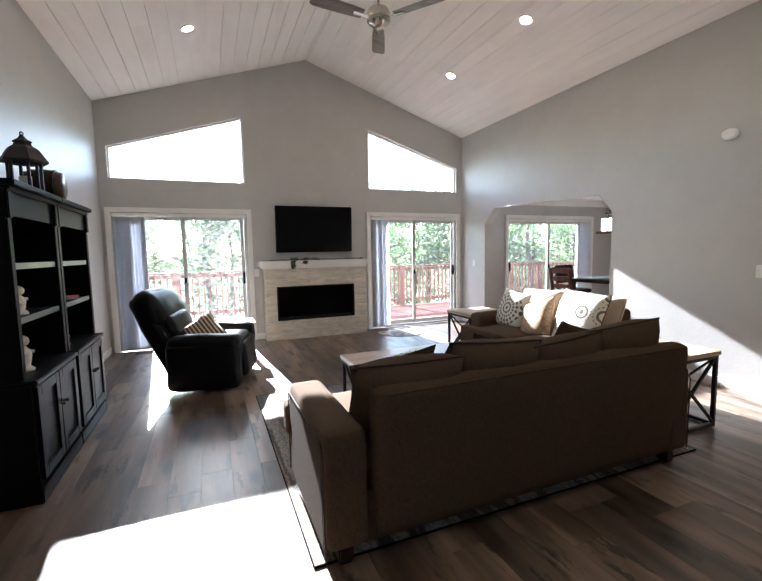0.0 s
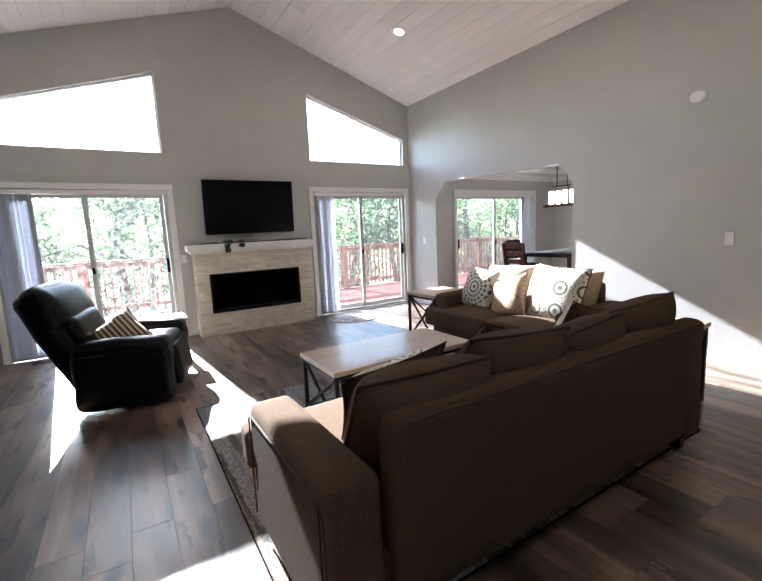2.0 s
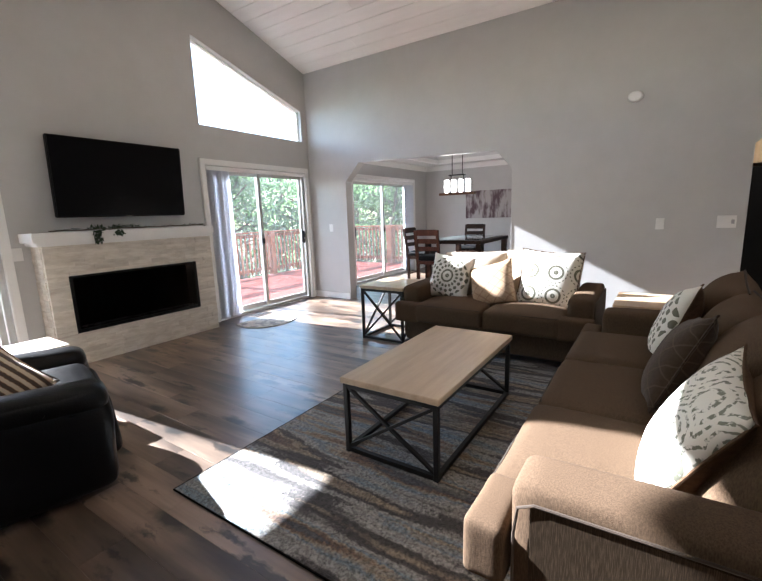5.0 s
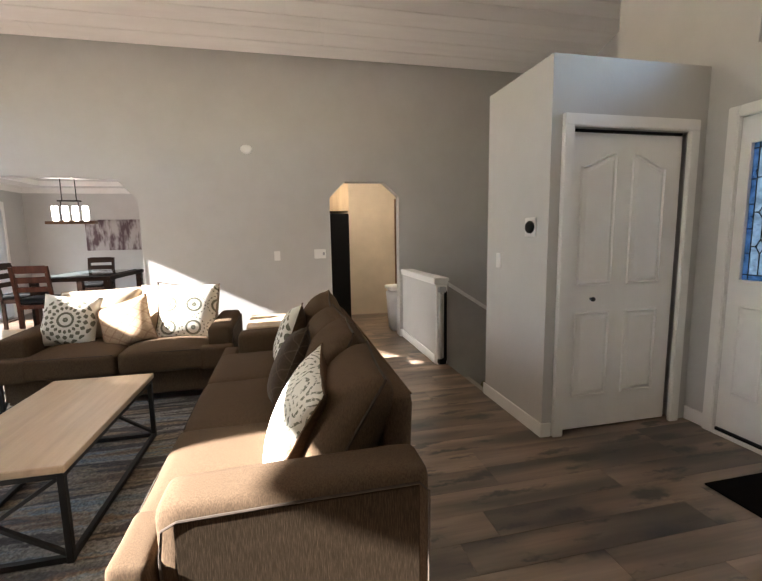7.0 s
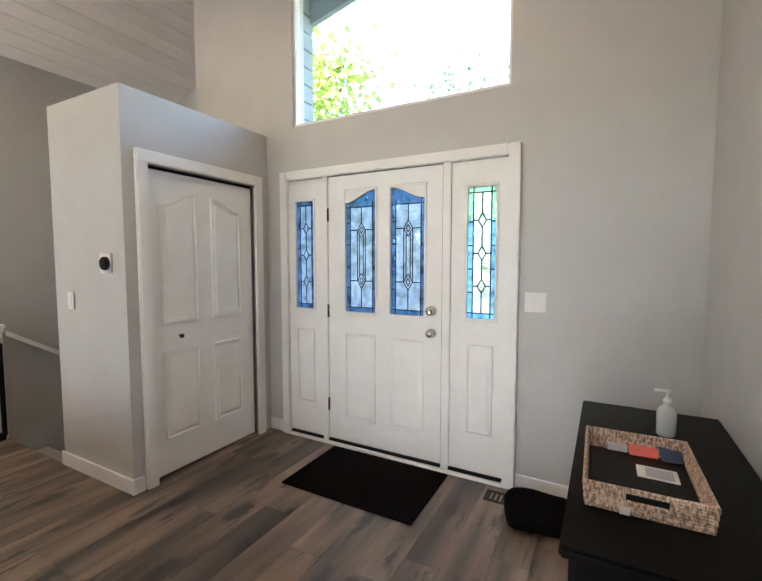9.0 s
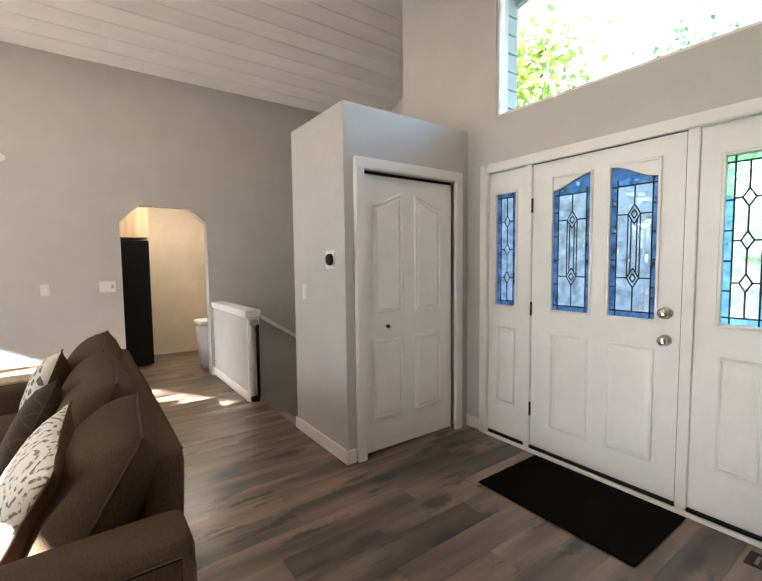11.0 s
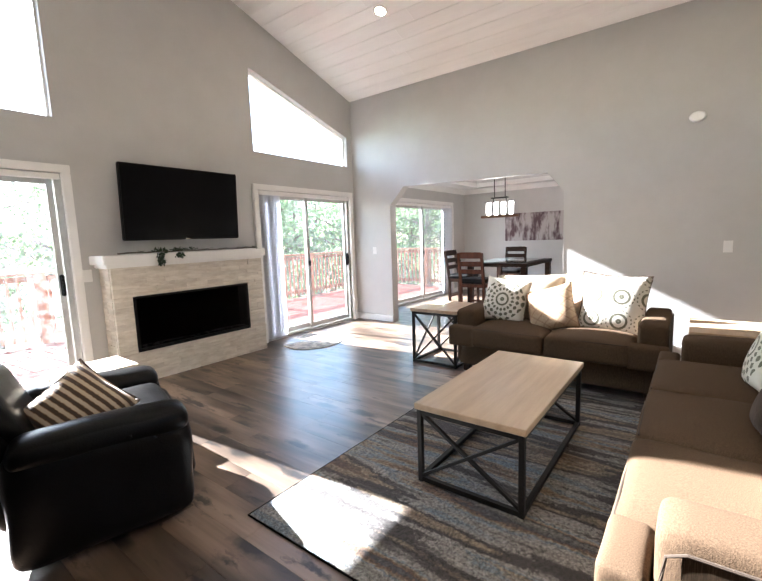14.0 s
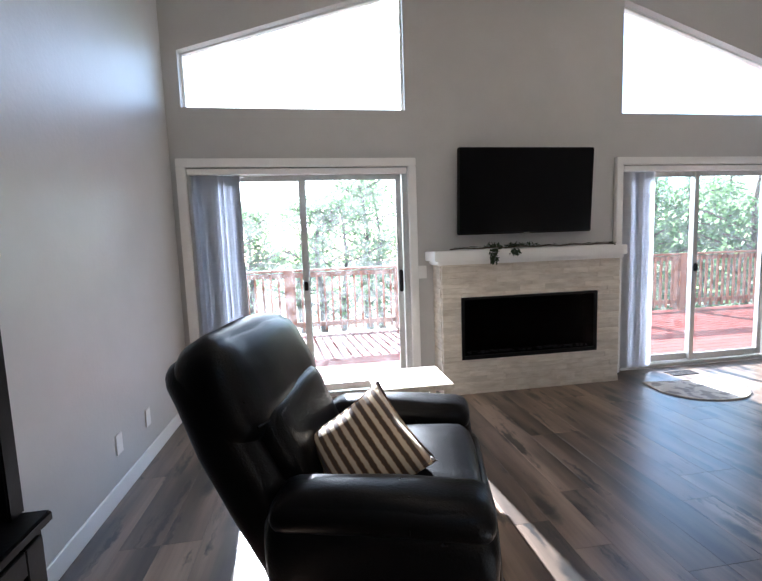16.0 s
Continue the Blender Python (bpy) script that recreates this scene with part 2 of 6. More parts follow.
# ribbed slub cloth, its colour also lowered for the shade on the arm sides
SOFASIDE = mat("shaded_slubbed_weave", (0.068, 0.046, 0.028), 0.95, color2=(0.026, 0.017, 0.010), scale=(480, 480, 24), detail=5, low=0.46, high=0.72, bump=0.12, bump_scale=260, bump_dist=0.003, spec=0.1)
PIPING = mat("dark_brown_piping", (0.040, 0.026, 0.016), 0.9, scale=(80, 80, 80))
TANCUSH = mat("tan_cushion_cloth", (0.42, 0.34, 0.25), 0.92, color2=(0.36, 0.29, 0.21), scale=(90, 90, 90), bump=0.4, bump_scale=350, bump_dist=0.002, sheen=0.2)


def diamond_cloth(name, ground, line, step, width, soften=0.35):
    """Plain cloth crossed by two sets of slanting stitched lines."""
    m = mat(name, ground, 0.92, color2=tuple(c * 0.78 for c in ground), scale=(60, 60, 60), bump=0.3, bump_scale=300, bump_dist=0.003, sheen=0.1, spec=0.15)
    n, l = m.node_tree.nodes, m.node_tree.links
    b = n["Principled BSDF"]
    out = b.inputs["Base Color"].links[0].from_socket
    tc = n.new("ShaderNodeTexCoord")
    for turn in (-0.85, 0.85):
        mp, wv, mr, mx = (n.new("ShaderNode" + k) for k in ("Mapping", "TexWave", "MapRange", "Mix"))
        mp.inputs["Rotation"].default_value = (0, turn, 0)
        wv.bands_direction = "X"
        wv.inputs["Scale"].default_value, wv.inputs["Distortion"].default_value, wv.inputs["Detail Scale"].default_value = 0.314 / step, 0.4, 6.0
        mr.inputs["From Min"].default_value, mr.inputs["From Max"].default_value = 0.0, width
        mr.inputs["To Min"].default_value, mr.inputs["To Max"].default_value = 1.0 - soften, 0.0
        mx.data_type = "RGBA"
        mx.inputs["B"].default_value = (*line, 1)
        l.new(tc.outputs["Object"], mp.inputs["Vector"]), l.new(mp.outputs[0], wv.inputs["Vector"]), l.new(wv.outputs["Fac"], mr.inputs["Value"])
        l.new(mr.outputs[0], mx.inputs["Factor"]), l.new(out, mx.inputs["A"])
        out = mx.outputs["Result"]
    l.new(out, b.inputs["Base Color"])
    return m


QUILT = diamond_cloth("quilted_tan_cloth", (0.40, 0.28, 0.18), (0.24, 0.15, 0.09), 0.075, 0.12)
PLAID = diamond_cloth("dark_brown_plaid", (0.050, 0.033, 0.022), (0.085, 0.060, 0.040), 0.075, 0.03, 0.35)


def medallion(name, cell=0.0):
    """Printed rosette: rings broken into petals round the middle of the pillow."""
    m = mat(name, (0.66, 0.63, 0.55), 0.9, bump=0.35, bump_scale=420, bump_dist=0.002, sheen=0.2)
    n, l = m.node_tree.nodes, m.node_tree.links
    tc, sp = n.new("ShaderNodeTexCoord"), n.new("ShaderNodeSeparateXYZ")
    l.new(tc.outputs["Object"], sp.inputs[0])

    def calc(op, a, b=None):
        k = n.new("ShaderNodeMath")
        k.operation = op
        for i, v in enumerate((a, b)):
            if v is None:
                continue
            if isinstance(v, (int, float)):
                k.inputs[i].default_value = v
            else:
                l.new(v, k.inputs[i])
        return k.outputs[0]
    x, z = sp.outputs["X"], sp.outputs["Z"]
    if cell:
        x, z = (calc("SUBTRACT", calc("FLOORED_MODULO", calc("ADD", k, o), cell), cell / 2) for k, o in ((x, 0.17), (z, 0.26)))
    r = calc("SQRT", calc("ADD", calc("MULTIPLY", x, x), calc("MULTIPLY", z, z)))
    a = calc("ARCTAN2", x, z)
    rings = calc("SINE", calc("MULTIPLY", r, 135.0))
    petals = calc("SINE", calc("MULTIPLY", a, 18.0))
    outer = calc("GREATER_THAN", r, 0.085)
    v = calc("ADD", rings, calc("MULTIPLY", calc("MULTIPLY", petals, outer), 1.0))
    inside = calc("LESS_THAN", r, cell * 0.47 if cell else 0.205)
    dark = calc("MULTIPLY", calc("GREATER_THAN", v, 0.32), inside)
    mx = n.new("ShaderNodeMix")
    mx.data_type = "RGBA"
    mx.inputs["A"].default_value, mx.inputs["B"].default_value = (0.66, 0.63, 0.55, 1), (0.13, 0.125, 0.085, 1)
    l.new(dark, mx.inputs["Factor"]), l.new(mx.outputs["Result"], n["Principled BSDF"].inputs["Base Color"])
    return m


MEDAL = medallion("cream_medallion_cloth")
MEDALS = medallion("cream_rosette_cloth", 0.21)


def floral(name):
    """Printed flowers: broken rings round scattered centres on cream cloth."""
    m = mat(name, (0.70, 0.67, 0.59), 0.9, bump=0.3, bump_scale=420, bump_dist=0.002, sheen=0.15)
    n, l = m.node_tree.nodes, m.node_tree.links
    tc, vo, wob, add, ns, ring, mul, cut, keep, both, mx = (n.new("ShaderNode" + k) for k in ("TexCoord", "TexVoronoi", "TexNoise", "VectorMath", "TexNoise", "Math", "Math", "MapRange", "MapRange", "Math", "Mix"))
    wob.inputs["Scale"].default_value, wob.inputs["Detail"].default_value = 26.0, 2.0
    add.operation, add.inputs[1].default_value = "MULTIPLY_ADD", (0.022, 0.022, 0.022)
    l.new(tc.outputs["Object"], wob.inputs["Vector"]), l.new(wob.outputs["Color"], add.inputs[0]), l.new(tc.outputs["Object"], add.inputs[2])
    vo.inputs["Scale"].default_value = 6.5
    l.new(add.outputs[0], vo.inputs["Vector"])
    mul.operation, mul.inputs[1].default_value = "MULTIPLY", 42.0
    ring.operation = "SINE"
    l.new(vo.outputs["Distance"], mul.inputs[0]), l.new(mul.outputs[0], ring.inputs[0])
    cut.inputs["From Min"].default_value, cut.inputs["From Max"].default_value = 0.25, 0.55
    l.new(ring.outputs[0], cut.inputs["Value"])
    ns.inputs["Scale"].default_value, ns.inputs["Detail"].default_value = 60.0, 2.0
    l.new(tc.outputs["Object"], ns.inputs["Vector"]), l.new(ns.outputs["Fac"], keep.inputs["Value"])
    keep.inputs["From Min"].default_value, keep.inputs["From Max"].default_value = 0.44, 0.52
    both.operation = "MULTIPLY"
    l.new(cut.outputs[0], both.inputs[0]), l.new(keep.outputs[0], both.inputs[1])
    mx.data_type = "RGBA"
    mx.inputs["A"].default_value, mx.inputs["B"].default_value = (0.70, 0.67, 0.59, 1), (0.17, 0.175, 0.125, 1)
    l.new(both.outputs[0], mx.inputs["Factor"]), l.new(mx.outputs["Result"], n["Principled BSDF"].inputs["Base Color"])
    return m


PAISLEY = floral("cream_floral_cloth")
STRIPE = woven("striped_knit", (0.60, 0.50, 0.35), (0.07, 0.043, 0.028), 8.5, 0.25, 0.70, "bands", third=(0.27, 0.15, 0.07))
LEATHER = mat("black_leather", (0.004, 0.004, 0.0045), 0.36, color2=(0.003, 0.003, 0.0033), scale=(12, 12, 12), bump=0.35, bump_scale=130, bump_dist=0.003, rough2=0.24, spec=0.16)
VANE = mat("vertical_blind_vinyl", (0.73, 0.735, 0.755), 0.5, scale=(3, 3, 30))
_vn, _vl = VANE.node_tree.nodes, VANE.node_tree.links
_vt, _vx = _vn.new("ShaderNodeBsdfTranslucent"), _vn.new("ShaderNodeMixShader")
_vt.inputs[0].default_value, _vx.inputs[0].default_value = (0.8, 0.82, 0.86, 1), 0.5
_vl.new(_vn["Principled BSDF"].outputs[0], _vx.inputs[1]), _vl.new(_vt.outputs[0], _vx.inputs[2]), _vl.new(_vx.outputs[0], _vn["Material Output"].inputs[0])
STONE = mat("whitewashed_ledger_stone", (0.68, 0.63, 0.55), 0.8, color2=(0.52, 0.46, 0.38), scale=(7, 7, 22), low=0.3, high=0.62, bump=0.6, bump_scale=60, bump_dist=0.006, random_shift=0.09)
DECK = mat("red_deck_stain", (0.18, 0.042, 0.032), 0.7, color2=(0.13, 0.030, 0.022), spec=0.08, scale=(1.5, 20, 20), bump=0.15, bump_scale=60, random_shift=0.08)
RAIL = mat("redwood_rail", (0.19, 0.066, 0.032), 0.7, color2=(0.13, 0.040, 0.020), spec=0.15, scale=(14, 14, 2), bump=0.15, bump_scale=60, random_shift=0.12)
MATBLACK = mat("black_doormat_fibre", (0.005, 0.0045, 0.0045), 0.95, spec=0.05, scale=(120, 120, 120), bump=0.8, bump_scale=500, bump_dist=0.004)
PAPER = mat("paper", (0.75, 0.74, 0.72), 0.7, scale=(12, 12, 12))
NAVY = mat("navy_booklet", (0.030, 0.055, 0.11), 0.5, scale=(12, 12, 12))
CORAL = mat("coral_booklet", (0.72, 0.14, 0.11), 0.5, scale=(12, 12, 12))
WICKER = mat("wicker", (0.66, 0.48, 0.35), 0.6, color2=(0.24, 0.15, 0.095), scale=(150, 150, 60), detail=2, low=0.4, high=0.6, bump=0.7, bump_scale=220, bump_dist=0.004)
CREAM = mat("cream_ceramic", (0.72, 0.66, 0.55), 0.4, color2=(0.5, 0.43, 0.33), scale=(25, 25, 25))
STEELGREY = mat("grey_bin_plastic", (0.42, 0.42, 0.44), 0.35, scale=(6, 6, 6))
SIDING = mat("grey_blue_siding", (0.36, 0.42, 0.47), 0.7, scale=(3, 3, 20))
SOIL = mat("forest_floor", (0.16, 0.13, 0.08), 0.95, color2=(0.07, 0.085, 0.035), scale=(0.5, 0.5, 0.5), bump=0.6, bump_scale=6, bump_dist=0.1)
BARK = mat("bark", (0.12, 0.085, 0.06), 0.9, color2=(0.05, 0.036, 0.028), scale=(14, 14, 3), bump=0.8, bump_scale=24, bump_dist=0.03)


def leaf_mat(name, color, color2):
    m = mat(name, color, 0.55, color2=color2, scale=(0.8, 0.8, 0.8), island=0.3)
    n, l = m.node_tree.nodes, m.node_tree.links
    tl, mx = n.new("ShaderNodeBsdfTranslucent"), n.new("ShaderNodeMixShader")
    tl.inputs[0].default_value = (color[0] * 2.2, color[1] * 2.2, color[2] * 1.8, 1)
    mx.inputs[0].default_value = 0.6
    l.new(n["Principled BSDF"].outputs[0], mx.inputs[1]), l.new(tl.outputs[0], mx.inputs[2])
    l.new(mx.outputs[0], n["Material Output"].inputs[0])
    return m


LEAF = leaf_mat("broad_leaves", (0.080, 0.128, 0.062), (0.05, 0.085, 0.042))
NEEDLE = leaf_mat("needles", (0.058, 0.098, 0.066), (0.04, 0.07, 0.048))
YELLOWLEAF = leaf_mat("yellow_green_leaves", (0.17, 0.21, 0.06), (0.10, 0.15, 0.045))


def rug_mat():
    m = mat("distressed_striped_rug", (0.4, 0.4, 0.4), 0.95, bump=0.8, bump_scale=260, bump_dist=0.006, sheen=0.15)
    n, l = m.node_tree.nodes, m.node_tree.links
    b = n["Principled BSDF"]
    tc, mp, t, r = (n.new("ShaderNode" + k) for k in ("TexCoord", "Mapping", "TexNoise", "ValToRGB"))
    mp.inputs["Scale"].default_value = (4.0, 0.42, 1)
    t.inputs["Scale"].default_value, t.inputs["Detail"].default_value, t.inputs["Roughness"].default_value = 1.0, 3.0, 0.55
    rag, mad = n.new("ShaderNodeTexNoise"), n.new("ShaderNodeVectorMath")
    rag.inputs["Scale"].default_value, rag.inputs["Detail"].default_value, rag.inputs["Roughness"].default_value = 30.0, 5.0, 0.8
    mad.operation, mad.inputs[1].default_value = "MULTIPLY_ADD", (0.055, 0.5, 0.0)
    l.new(tc.outputs["Object"], rag.inputs["Vector"]), l.new(rag.outputs["Color"], mad.inputs[0]), l.new(tc.outputs["Object"], mad.inputs[2])
    l.new(mad.outputs[0], mp.inputs["Vector"]), l.new(mp.outputs[0], t.inputs["Vector"]), l.new(t.outputs["Fac"], r.inputs["Fac"])
    ramp = r.color_ramp
    ramp.interpolation = "LINEAR"
    stops = ((0.30, (0.030, 0.022, 0.018)), (0.385, (0.15, 0.095, 0.062)), (0.415, (0.31, 0.24, 0.165)), (0.45, (0.040, 0.033, 0.032)), (0.485, (0.060, 0.052, 0.050)),
             (0.505, (0.30, 0.28, 0.25)), (0.535, (0.28, 0.275, 0.26)), (0.555, (0.15, 0.20, 0.24)), (0.585, (0.30, 0.25, 0.19)), (0.615, (0.17, 0.10, 0.06)), (0.645, (0.045, 0.050, 0.058)), (0.70, (0.27, 0.25, 0.22)))
    ramp.elements[0].position, ramp.elements[0].color = stops[0][0], (*stops[0][1], 1)
    ramp.elements[1].position, ramp.elements[1].color = stops[-1][0], (*stops[-1][1], 1)
    for p, c in stops[1:-1]:
        ramp.elements.new(p).color = (*c, 1)
    t2, mr, mx = n.new("ShaderNodeTexNoise"), n.new("ShaderNodeMapRange"), n.new("ShaderNodeMix")
    t2.inputs["Scale"].default_value, t2.inputs["Detail"].default_value, t2.inputs["Roughness"].default_value = 70.0, 5.0, 0.8
    l.new(tc.outputs["Object"], t2.inputs["Vector"]), l.new(t2.outputs["Fac"], mr.inputs["Value"])
    mr.inputs["From Min"].default_value, mr.inputs["From Max"].default_value = 0.38, 0.62
    mr.inputs["To Min"].default_value, mr.inputs["To Max"].default_value = 0.28, 1.35
    mx.data_type, mx.blend_type = "RGBA", "MULTIPLY"
    mx.inputs["Factor"].default_value = 1.0
    l.new(r.outputs["Color"], mx.inputs["A"]), l.new(mr.outputs[0], mx.inputs["B"]), l.new(mx.outputs["Result"], b.inputs["Base Color"])
    return m


RUG = rug_mat()


# ---- mesh tools ----
def finish(name, bm, material, smooth=False):
    me = bpy.data.meshes.new(name)
    bmesh.ops.recalc_face_normals(bm, faces=bm.faces)
    if smooth:
        for f in bm.faces:
            f.smooth = True
    bm.to_mesh(me)
    bm.free()
    me.materials.append(material)
    return me


def part(name, bm, material, parent=None, label="", smooth=False):
    ob = new(name, finish(name, bm, material, smooth))
    if parent:
        ob.parent = parent
    return tagged(ob, label)


def thing(name, m, label, category, group="", kind=""):
    ob = new(name)
    ob.empty_display_size = 0.05
    ob.matrix_basis = m
    return tagged(ob, label, category, group, kind)


def box(x0, x1, y0, y1, z0, z1, r=0.0, seg=2, bm=None):
    own = bm is None
    bm = bmesh.new()if own else bm
    g = bmesh.ops.create_cube(bm, size=1.0)["verts"]
    for v in g:
        v.co = Vector(((x0 + x1) / 2 + v.co.x * (x1 - x0), (y0 + y1) / 2 + v.co.y * (y1 - y0), (z0 + z1) / 2 + v.co.z * (z1 - z0)))
    if r:
        es = {e for v in g for e in v.link_edges}
        bmesh.ops.bevel(bm, geom=list(es), offset=r, segments=seg, affect="EDGES", clamp_overlap=True)
    return bm


def spin(bm, start, m):
    """Turns the vertices made since start by m."""
    bm.verts.ensure_lookup_table()
    for v in bm.verts[start:]:
        v.co = m @ v.co


def prism(poly, axis, a0, a1, bm=None):
    """A polygon (u, v) in the plane across axis, from a0 to a1. axis x: (y, z); y: (x, z); z: (x, y)."""
    bm = bm if bm else bmesh.new()
    put = {"x": lambda u, v, a: (a, u, v), "y": lambda u, v, a: (u, a, v), "z": lambda u, v, a: (u, v, a)}[axis]
    lo, hi = [[bm.verts.new(put(u, v, a)) for u, v in poly] for a in (a0, a1)]
    bm.faces.new(lo), bm.faces.new(hi[::-1])
    for i in range(len(poly)):
        j = (i + 1) % len(poly)
        bm.faces.new((lo[i], hi[i], hi[j], lo[j]))
    return bm


def rect(u0, u1, v0, v1):
    return [(u0, v0), (u1, v0), (u1, v1), (u0, v1)]


def cyl(x, y, z0, z1, r0, r1=None, n=16, bm=None):
    bm = bm if bm else bmesh.new()
    m = Matrix.Translation((x, y, (z0 + z1) / 2))
    bmesh.ops.create_cone(bm, cap_ends=True, segments=n, radius1=r0, radius2=r0 if r1 is None else r1, depth=z1 - z0, matrix=m)
    return bm


def lathe(profile, n=20, bm=None):
    """Rings of (radius, z) about the z axis, closed above and below."""
    bm = bm if bm else bmesh.new()
    rings = [[bm.verts.new((r * math.cos(2 * math.pi * k / n), r * math.sin(2 * math.pi * k / n), z)) for k in range(n)] for r, z in profile]
    for a, b in zip(rings, rings[1:]):
        for k in range(n):
            bm.faces.new((a[k], a[(k + 1) % n], b[(k + 1) % n], b[k]))
    bm.faces.new(rings[0][::-1]), bm.faces.new(rings[-1])
    return bm


def tube(points, r, n=6, closed=False, bm=None):
    bm = bm if bm else bmesh.new()
    pts = [Vector(p) for p in points]
    rings = []
    for i, p in enumerate(pts):
        a = pts[i - 1] if i or closed else p
        b = pts[(i + 1) % len(pts)] if i + 1 < len(pts) or closed else p
        d = (b - a).normalized()
        s = d.cross(Vector((0, 0, 1)) if abs(d.z) < 0.9 else Vector((1, 0, 0))).normalized()
        u = s.cross(d)
        rings.append([bm.verts.new(p + r * (math.cos(2 * math.pi * k / n) * s + math.sin(2 * math.pi * k / n) * u)) for k in range(n)])
    pairs = list(zip(rings, rings[1:])) + ([(rings[-1], rings[0])] if closed else [])
    for a, b in pairs:
        for k in range(n):
            bm.faces.new((a[k], a[(k + 1) % n], b[(k + 1) % n], b[k]))
    if not closed:
        bm.faces.new(rings[0][::-1]), bm.faces.new(rings[-1])
    return bm


def bar(a, b, w, h=None, bm=None):
    """A straight square bar from a to b."""
    bm = bm if bm else bmesh.new()
    a, b = Vector(a), Vector(b)
    h = h or w
    d = (b - a).normalized()
    s = d.cross(Vector((0, 0, 1)) if abs(d.z) < 0.95 else Vector((0, 1, 0))).normalized()
    u = s.cross(d)
    ring = [[bm.verts.new(p + s * (w / 2 * i) + u * (h / 2 * j)) for i, j in ((-1, -1), (1, -1), (1, 1), (-1, 1))] for p in (a, b)]
    bm.faces.new(ring[0][::-1]), bm.faces.new(ring[1])
    for k in range(4):
        bm.faces.new((ring[0][k], ring[0][(k + 1) % 4], ring[1][(k + 1) % 4], ring[1][k]))
    return bm


def soft(sx, sy, sz, r, crown=0.0, sag=0.0, cuts=9, wobble=0.0, seed=0, m=None):
    """A padded block about the origin with rounded edges; crown swells the top, sag draws the sides in."""
    bm = bmesh.new()
    bmesh.ops.create_cube(bm, size=2.0)
    bmesh.ops.subdivide_edges(bm, edges=bm.edges[:], cuts=cuts, use_grid_fill=True)
    h = Vector((sx / 2, sy / 2, sz / 2))
    r = min(r, h.x, h.y, h.z)
    for v in bm.verts:
        q = Vector([math.copysign(1 - (1 - abs(c)) ** 1.7, c) for c in v.co])
        p = Vector((q.x * h.x, q.y * h.y, q.z * h.z))
        inner = Vector([max(-(k - r), min(k - r, c)) for c, k in zip(p, h)])
        d = p - inner
        if d.length > 1e-7:
            p = inner + d.normalized() * min(r, d.length if max(abs(x) for x in d) < r * 0.999 else r)
        swell = (1 - q.x ** 2) * (1 - q.y ** 2)
        if q.z > -0.2:
            p.z += crown * swell * max(0.0, q.z)
        else:
            p.z -= sag * swell
        if wobble:
            p += Vector(noise.noise_vector(p * 5 + Vector((seed * 7.3, seed, 0)))) * wobble
        v.co = p
    if m:
        bmesh.ops.transform(bm, matrix=m, verts=bm.verts)
    return bm


def pillow(w, h, t, m=None, n=14, seed=0, bm=None, corner=0.09, ease=0.0):
    """A stuffed square pillow, w along x, h along z, t thick along y."""
    bm = bm if bm else bmesh.new()
    start = len(bm.verts)
    grid = {}
    for side in (-1, 1):
        for i in range(n + 1):
            for j in range(n + 1):
                u, v = 2 * i / n - 1, 2 * j / n - 1
                edge = i in (0, n) or j in (0, n)
                if edge and side > 0:
                    grid[side, i, j] = grid[-1, i, j]
                    continue
                pinch = 1 - corner * (1 - u * u) * abs(v) ** 3, 1 - corner * (1 - v * v) * abs(u) ** 3
                p = Vector((u * w / 2 * pinch[1], 0, v * h / 2 * pinch[0])) * (1 - ease * abs(u * v) ** 4)
                p.y = side * t / 2 * ((1 - abs(u) ** 2.6) * (1 - abs(v) ** 2.6)) ** 0.55
                p += Vector(noise.noise_vector(p * 6 + Vector((seed * 3.1, 0, side)))) * 0.008
                grid[side, i, j] = bm.verts.new(p)
        for i in range(n):
            for j in range(n):
                bm.faces.new((grid[side, i, j], grid[side, i + 1, j], grid[side, i + 1, j + 1], grid[side, i, j + 1]))
    if m:
        bm.verts.ensure_lookup_table()
        for v in bm.verts[start:]:
            v.co = m @ v.co
    return bm


def pillow_rim(w, h, m=None, corner=0.09, k=14, ease=0.0):
    pts = []
    for a, b in (((-1, -1), (1, -1)), ((1, -1), (1, 1)), ((1, 1), (-1, 1)), ((-1, 1), (-1, -1))):
        for i in range(k):
            f = i / k
            u, v = a[0] + (b[0] - a[0]) * f, a[1] + (b[1] - a[1]) * f
            pts.append(Vector((u * w / 2 * (1 - corner * (1 - v * v) * abs(u) ** 3), 0, v * h / 2 * (1 - corner * (1 - u * u) * abs(v) ** 3))) * (1 - ease * abs(u * v) ** 4))
    return [m @ p for p in pts] if m else pts


# ---- structure ----
W, E, N, S = -0.86, 5.18, 7.43, -0.40
RIDGE_X, EAVE, PITCH = 2.16, 3.565, 0.3295


def roof(x):
    return EAVE + PITCH * min(x - W, E - x)


def structure(name, bm, material, label, category="wall"):
    return tagged(part(name, bm, material), label, category, kind="structure")


